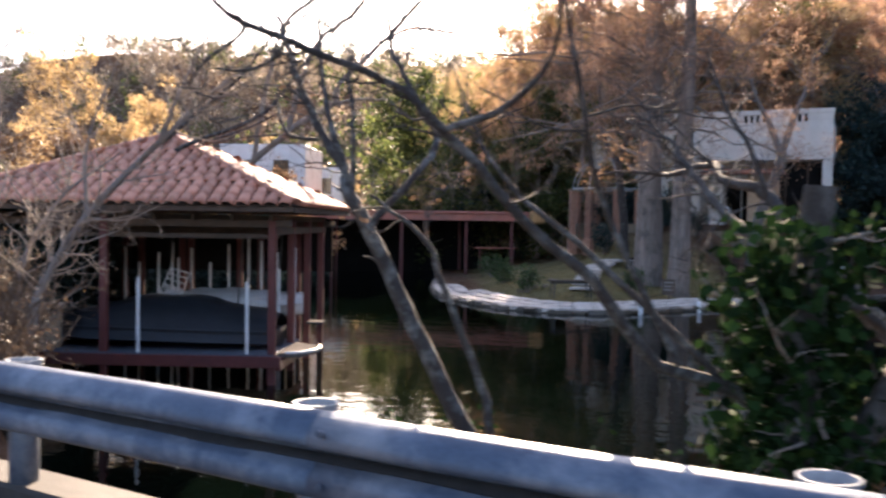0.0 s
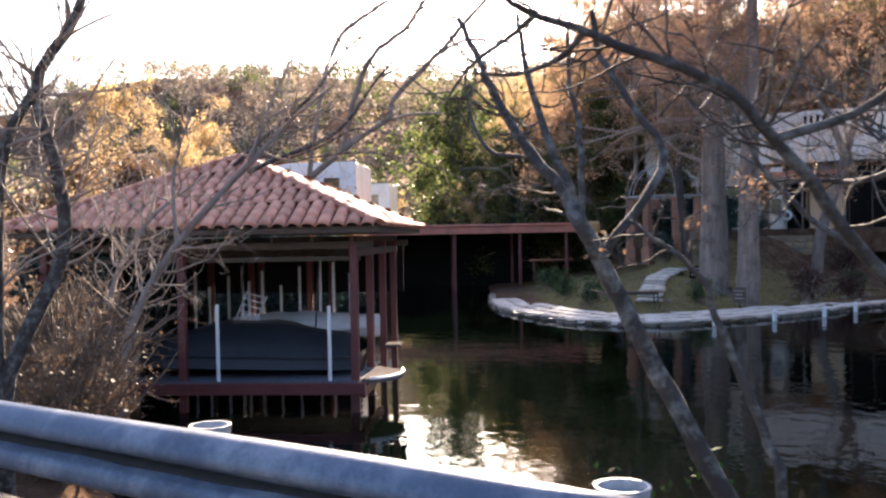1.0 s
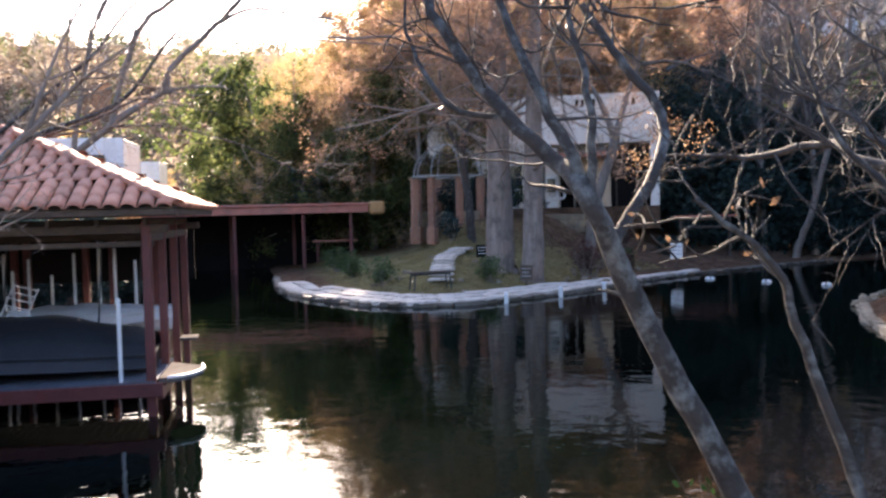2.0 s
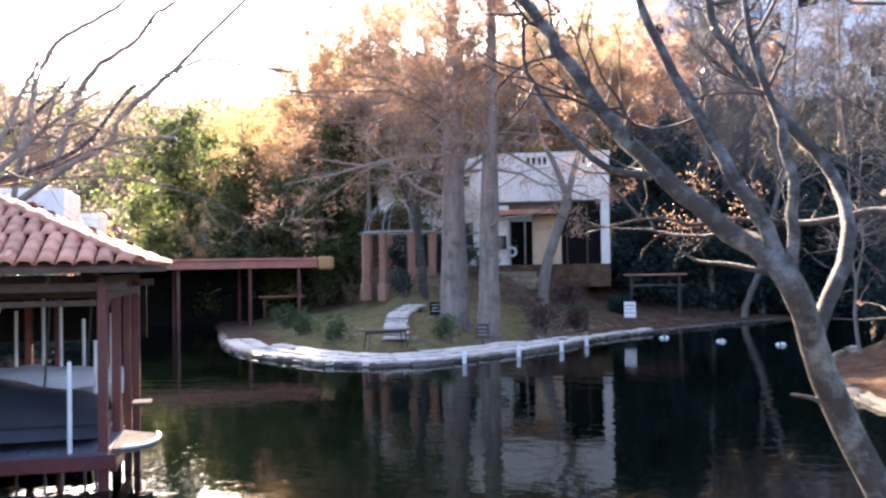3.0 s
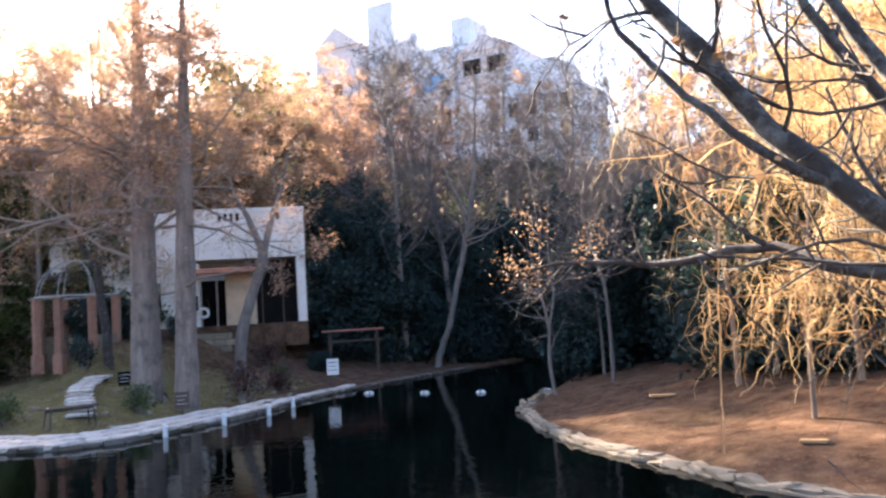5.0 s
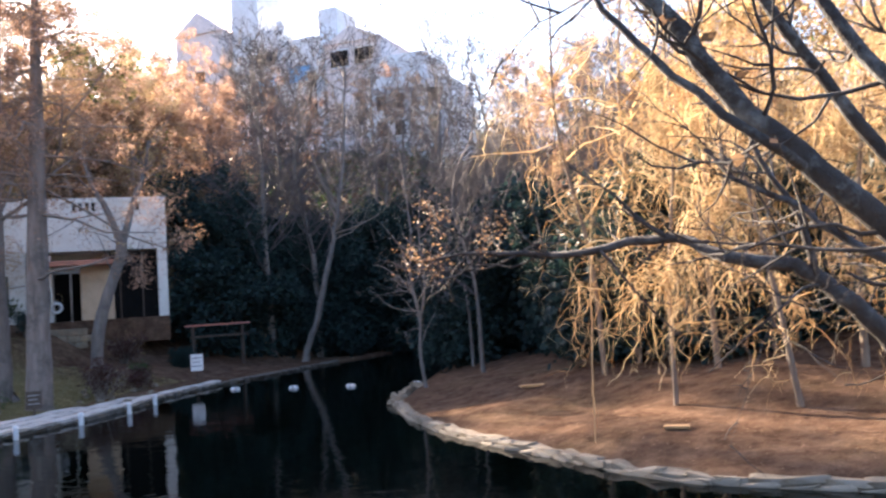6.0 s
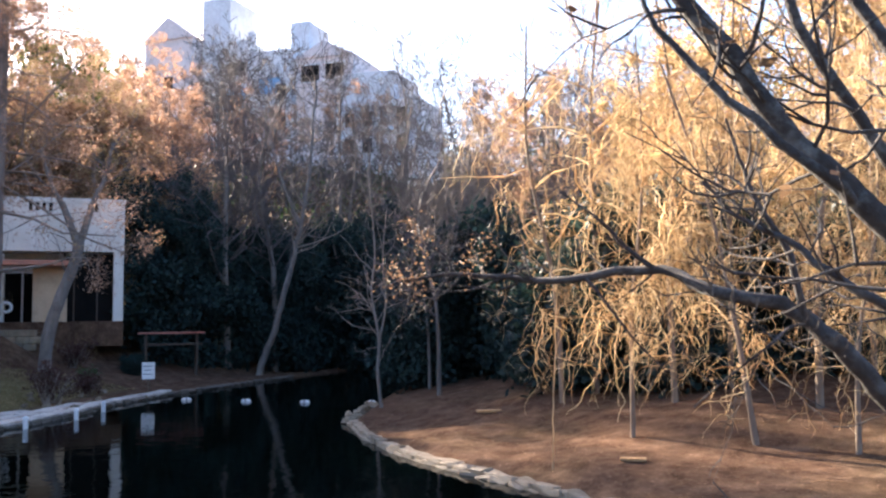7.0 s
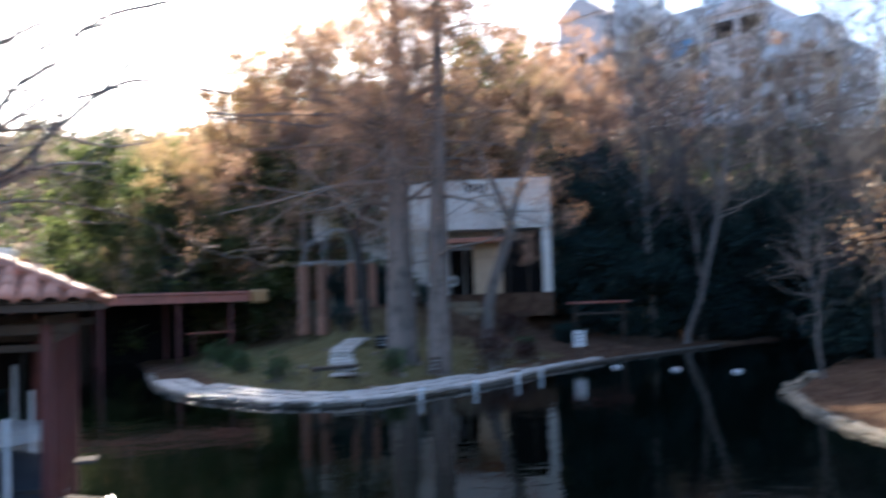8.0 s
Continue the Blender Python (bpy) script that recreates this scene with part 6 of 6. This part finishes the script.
build_tree("thin_tree", thin, (-5.0, 31.0, zg(-5.0, 31.0)), "thin twisted bare tree at the creek mouth", r=rl)

# bare woods behind
wood = bare_tree(17.0, 61, "bare grey winter tree in the woods", 0.2, None, 1.5, floor=0.016, twig=M_WOODS)
rw = np.random.default_rng(5)
spots = [(-8, 66), (-14, 64), (-3, 66), (-20, 62), (4, 62), (7, 54), (3, 52), (-4.5, 56), (-14.8, 53), (-17, 51)]
spots += [(x + rw.normal(0, 1.5), y + rw.normal(0, 2)) for y in (74, 86) for x in range(-44, 22, 7)]
put(wood, spots, (0.85, 1.25), 5)
small = bare_tree(9.0, 64, "thin bare tree in the shade of the creek bank", 0.08, None, 1.4, floor=0.009, twig=M_WOODS)
put(small, [(-4.6, 50), (-3.6, 44), (-4.4, 39), (-3.2, 33.5), (-4.9, 46), (-3.8, 36), (-2.6, 47), (-1.8, 43)], (0.8, 1.25), 15)
rust = bare_tree(14.0, 62, "winter tree with sparse rust-coloured leaves", 0.2, M_FEATHER, 1.0, 0.075, 4, name="rust_tree")
put(rust, [(-29, 57), (-33, 60), (-36, 58), (-28, 66), (-31, 53), (-38, 68), (-42, 74), (-33, 74), (-46, 82), (-39, 84), (-50, 92), (12, 60), (18, 52), (-44, 98), (-49, 100), (-40, 61), (-27, 60), (-40, 92), (-23, 58), (-27, 64), (-31, 78), (-45, 66), (-33.5, 39.5), (-36.8, 41.8), (-39.5, 41.5)]
    + [(x + rw.normal(0, 1.0), y + rw.normal(0, 1.5)) for x, y in ((-46, 96), (-38, 82), (-34, 76), (2, 70), (7, 80), (12, 72), (-3, 84), (-30, 68))], (0.9, 1.25), 6)
for k, x in enumerate((-45.5, -41.5, -37.0, -33.5, -29.0, -25.0, -21.5, -17.0)):
    y = 103 - 2.5 * (k % 3)
    sz = 0.72 + 0.05 * ((k * 5) % 4)
    copy_thing(rust, pose(x, y, zg(x, y), 0, 0, 63 * k) @ Matrix.Diagonal((sz * 1.2, sz * 1.2, sz, 1)))
gold = bare_tree(9.5, 63, "sunlit winter tree with golden leaves", 0.18, M_GOLD, 1.0, 0.06, 4, name="golden_tree")
put(gold, [(-30, 8), (-33, 11.5), (-37, 14), (-41, 19), (-47, 24), (-27, 2), (-54, 30), (-22, -1), (-42, 10), (-61, 34), (-67, 42), (-76, 50), (-84, 62), (-92, 66)], (0.5, 0.8), 7)
for k, (x, y, sz) in enumerate(((6.5, 30.0, 1.5), (10.5, 29.0, 1.6), (14.0, 27.0, 1.5), (3.6, 32.0, 1.25), (12.5, 33.0, 1.75), (8.5, 33.0, 1.6))):
    copy_thing(gold, pose(x, y, zg(x, y), 0, 0, 80 * k) @ Matrix.Diagonal((sz, sz, sz, 1)))
under = leafy_tree("brown_thicket", 3.6, 2.4, 44, M_BROWNLEAF, "dense brown undergrowth on the near bank", per=4, size=0.07, trunk=0.08, low=0.02, dense=1.3, category="bush")
put(under, [(-34, 18.5), (-24.5, 6), (-40, 22), (-29, 11), (-31.6, 39.6)], (0.8, 1.2), 8)
for k, (x, y, w, h) in enumerate(((-7.2, 0.9, 1.7, 1.6), (-8.9, 1.2, 2.0, 2.1), (-10.4, 1.5, 2.0, 2.0), (-12.0, 2.0, 1.9, 1.9), (-6.3, 0.6, 1.3, 1.2), (-13.6, 2.6, 1.8, 1.7))):
    bush("brush", x, y, w, h, "tangled brown brush on the near bank", M_DEADLEAF, 0.022, 3200, 90, category="brush", stem=M_BRUSH)
for x, y, w, h in ((1.3, 1.6, 1.1, 1.4), (1.95, 2.1, 1.2, 1.3), (2.65, 2.6, 1.3, 1.2)):
    bush("brush", x, y, w, h, "dark ivy-grown brush at the foot of the near trees", M_IVY, 0.022, 900, 70, category="brush", stem=M_BARKDARK)

# ---------------------------------------------------------------- the sunlit thicket on the brown bank


def droop_line(r, p, d, length, n, pull, curl, low):
    """A wandering line that sinks as it goes and stays above a height."""
    pts, d = [np.asarray(p, float)], np.asarray(d, float)
    for _ in range(n):
        d = d * 0.8 + r.normal(0, curl, 3) + np.array([0, 0, -pull])
        d /= np.linalg.norm(d)
        q = pts[-1] + d * length / n
        if q[2] < low:
            break
        pts.append(q)
    return np.array(pts)


def thicket_tree(x, y, h, trunk, seed, label, lean=(0, 0), vines=26, canes=16):
    """A thin tree with drooping canes and dry creepers that end above the ground."""
    r = np.random.default_rng(seed)
    z = zg(x, y)
    skel = [limb([(0, 0, -0.2), (lean[0] * 0.2, lean[1] * 0.2, h * 0.3), (lean[0] * 0.6 + r.normal(0, 0.3), lean[1] * 0.6, h * 0.65), (lean[0], lean[1], h)], trunk, trunk * 0.3, 20)]
    for k in range(20):
        f = r.uniform(0.3, 0.97)
        i = int(f * 19)
        a = r.uniform(0, 6.28)
        grow(r, skel[0][0][i], (math.cos(a), math.sin(a), r.uniform(0.0, 0.8)), h * 0.24 * r.uniform(0.6, 1.2), trunk * 0.34, 1, 0.22, (4, 7), 0.5, 0.0, 0.9, 7, 0.2, 0.25, skel, 1)
    e = build_tree("thicket_tree", skel, (x, y, z), label, r=r, sides=8, bark=M_BARKSUN, twig=M_VINE)
    lines = []
    # canes that arch out of the stem and droop
    for k in range(canes):
        i = int(np.interp(r.uniform(1.1, h * 0.75), skel[0][0][:, 2], np.arange(20)))
        a = r.uniform(0, 6.28)
        low = r.uniform(0.1, 1.0)
        p = droop_line(r, skel[0][0][i], (math.cos(a), math.sin(a), r.uniform(0.2, 1.0)), r.uniform(1.4, 3.4), 18, 0.11, 0.24, low)
        if len(p) < 5:
            continue
        lines.append((p, np.linspace(0.014, 0.004, len(p)) * r.uniform(0.45, 1.3)))
        for q in range(int(r.integers(4, 9))):
            s = p[int(r.integers(2, len(p)))]
            w = droop_line(r, s, r.normal(0, 1, 3), r.uniform(0.3, 1.0), 8, 0.16, 0.3, low - 0.3)
            if len(w) > 3:
                lines.append((w, np.linspace(0.006, 0.0025, len(w)) * r.uniform(0.7, 1.4)))
    # curtains of creeper: many strands that fall together from one bough, with gaps between the curtains
    starts = tips_of(skel, (1, 2), r, 2, 0.3)
    count = max(4, vines // 15)
    for p in starts[r.integers(len(starts), size=count)]:
        drop, wide, cut = r.uniform(0.9, 3.8), r.uniform(0.10, 0.32), r.uniform(0.1, 1.2)
        for k in range(int(r.integers(9, 22))):
            w = droop_line(r, p + r.normal(0, wide, 3) * (1, 1, 1.6), r.normal(0, 0.8, 3), drop * r.uniform(0.4, 1.15), 24, 0.30, 0.30, cut)
            if len(w) < 5:
                continue
            lines.append((w, np.linspace(0.0075, 0.003, len(w)) * r.uniform(0.5, 1.7)))
            if r.random() < 0.7:
                s = w[int(r.integers(2, len(w)))]
                v = droop_line(r, s, r.normal(0, 1, 3), r.uniform(0.2, 0.6), 7, 0.10, 0.42, cut - 0.2)
                if len(v) > 3:
                    lines.append((v, np.linspace(0.006, 0.003, len(v))))
        # a frayed tassel at the top of the curtain
        for k in range(int(r.integers(8, 20))):
            w = droop_line(r, p + r.normal(0, wide * 0.7, 3), r.normal(0, 1, 3), r.uniform(0.25, 0.8), 8, 0.22, 0.35, cut)
            if len(w) > 3:
                lines.append((w, np.linspace(0.009, 0.004, len(w)) * r.uniform(0.6, 1.4)))
    v, f = tubes(lines, 3)
    tagged(attach("creepers", mesh_of("creepers", v, f, M_VINE, True), e, "tangle of dry hanging creepers"), kind="stuff")
    return e


THICKET = [(1.1, 23.8, 10.5, 0.13, (-0.8, 0.2)), (2.1, 25.0, 12.0, 0.16, (0.4, 0)), (2.4, 19.2, 9.0, 0.10, (0.3, 0.1)),
           (3.8, 22.0, 11.0, 0.14, (-0.3, 0)), (4.7, 17.8, 8.0, 0.12, (-1.7, 0.2)), (5.6, 24.0, 12.0, 0.14, (0.5, 0)), (6.8, 20.5, 11.0, 0.15, (0.5, 0)),
           (8.6, 22.0, 11.5, 0.13, (0.2, 0)), (10.6, 24.5, 12, 0.15, (0, 0)), (6.2, 16.5, 7.0, 0.09, (0.5, 0)), (8.2, 17.4, 9.0, 0.13, (0.3, 0))]
for k, (x, y, h, tr, ln) in enumerate(THICKET):
    thicket_tree(x - 0.15, y + 0.45, h, tr * 0.62, 100 + k, "thin tree hung with dry sunlit creepers", ln, (150 if x < 2 else 230) if y < 24.2 else 70, 28 if y < 24.2 else 10)


def hill_brush():
    """Brush over the slope below the apartment building."""
    r = np.random.default_rng(81)
    x, y = r.uniform(-58, 34, 900), r.uniform(60, 114, 900)
    h = r.uniform(1.5, 4.5, 900)
    c = np.stack([x, y, ground_height(x, y) + h * 0.4], 1)
    u = r.normal(0, 0.5, (900, 70, 3))
    pp = c[:, None] + u * np.stack([h * 0.8, h * 0.8, h * 0.6], 1)[:, None]
    kind = r.random(900)
    for sel, mat, lab in ((kind < 0.55, M_FARLEAF, "brown winter brush on the hill slope"), (kind >= 0.55, M_SHRUB, "grey-green brush on the hill slope")):
        tagged(new("hill_brush", quad_mesh("hill_brush", leaves(pp[sel].reshape(-1, 3), 0.22, r), mat)), lab, "brush", kind="stuff")


hill_brush()


def litter():
    r = np.random.default_rng(70)
    x, y = r.uniform(-5.5, 9, 14000), r.uniform(13.5, 34, 14000)
    ok = inside_by(LAND_B, x, y) > 0.5
    x, y = x[ok], y[ok]
    c = np.stack([x, y, ground_height(x, y) + 0.015], 1)
    q = leaves(c, 0.032, r, 0.0, 0.97, 0.6)
    tagged(new("leaf_litter", quad_mesh("leaf_litter", q, M_LITTER)), "brown fallen leaves on the bank", "leaf litter", kind="stuff")


def grass():
    r = np.random.default_rng(71)
    x, y = r.uniform(-29, -15.5, 26000), r.uniform(22, 40, 26000)
    da = inside_by(LAND_A, x, y)
    ok = (da > 2.2) & (da < 10)
    x, y = x[ok], y[ok]
    c = np.stack([x, y, ground_height(x, y) + 0.03], 1)
    q = leaves(c, 0.06, r, 0.0, 0.0, 0.18)
    tagged(new("lawn_grass", quad_mesh("lawn_grass", q, M_GRASS)), "short dry winter grass on the lawn", "grass", kind="stuff")


litter()
grass()


def plank(x, y, w, d, rz, label):
    e = thing("board", (x, y, zg(x, y) + 0.01), rz, label, "board")
    part("wood", box_bm(w, d, 0.06, (0, 0, 0), 0.01), M_GOLDM, e)


VINE = (0.381, 15.62)
vine = thing("hanging_vine", (VINE[0], VINE[1], 0), 0, "single long dry vine hanging over the brown bank", "vine")
rv = np.random.default_rng(77)
vp = smooth_path([(0.25, 0.5, 5.2), (0.12, 0.1, 3.5), (0.08, 0, 2.4), (0.03, 0, 1.4), (0.0, 0, 0.6)], 30)
vp[1:] += np.cumsum(rv.normal(0, 0.006, (29, 3)), axis=0)
attach("stem", mesh_of("stem", *tubes([(vp, np.full(30, 0.011))], 5), M_VINE, True), vine)
plank(-1.0, 24.8, 0.8, 0.3, 12, "weathered board lying on the brown bank")
plank(2.0, 17.6, 0.5, 0.22, -10, "weathered board lying on the brown bank")


# ---------------------------------------------------------------- far woods
def far_woods():
    """Wooded hills all round: clumps of leaves over the rising ground."""
    r = np.random.default_rng(80)
    a = np.concatenate([r.uniform(-1.9, 0.5, 2700), r.uniform(0.5, 4.4, 900)])
    d = np.sqrt(r.uniform(95**2, 420**2, len(a)))
    x, y = -5 + d * np.sin(a), 20 + d * np.cos(a)
    keep = (inside_by(LAND_A, x, y) > 6) | (inside_by(LAND_B, x, y) > 6) | (inside_by(LAND_C, x, y) > 6)
    keep &= ~((np.abs(x + 26) < 26) & (np.abs(y - 122) < 16)) & ~((np.abs(x + 26) < 20) & (y < 118) & (y > 105))
    x, y, d, a = x[keep], y[keep], d[keep], a[keep]
    z = ground_height(x, y)
    h = r.uniform(7, 12, len(x))
    c = np.stack([x, y, z], 1)
    n = 150
    u = r.normal(0, 1, (len(x), n, 3))
    u /= np.linalg.norm(u, axis=2)[:, :, None]
    u *= r.uniform(0.3, 1, (len(x), n, 1)) ** 0.5
    p = c[:, None] + u * np.stack([h * 0.36, h * 0.36, h * 0.42], 1)[:, None] + np.stack([0 * h, 0 * h, h * 0.55], 1)[:, None]
    kind = r.random(len(x))
    for name, sel, mat, lab in (("far_woods", kind < 0.7, M_FARLEAF, "distant rust-brown winter woods on the hills"), ("far_woods", kind >= 0.7, M_OAK, "distant green oaks on the hills")):
        q = leaves(p[sel].reshape(-1, 3), 0.42, r, 0, 0, 0.7)
        tagged(new(name, quad_mesh(name, q, mat)), lab, "woods", kind="stuff")


far_woods()
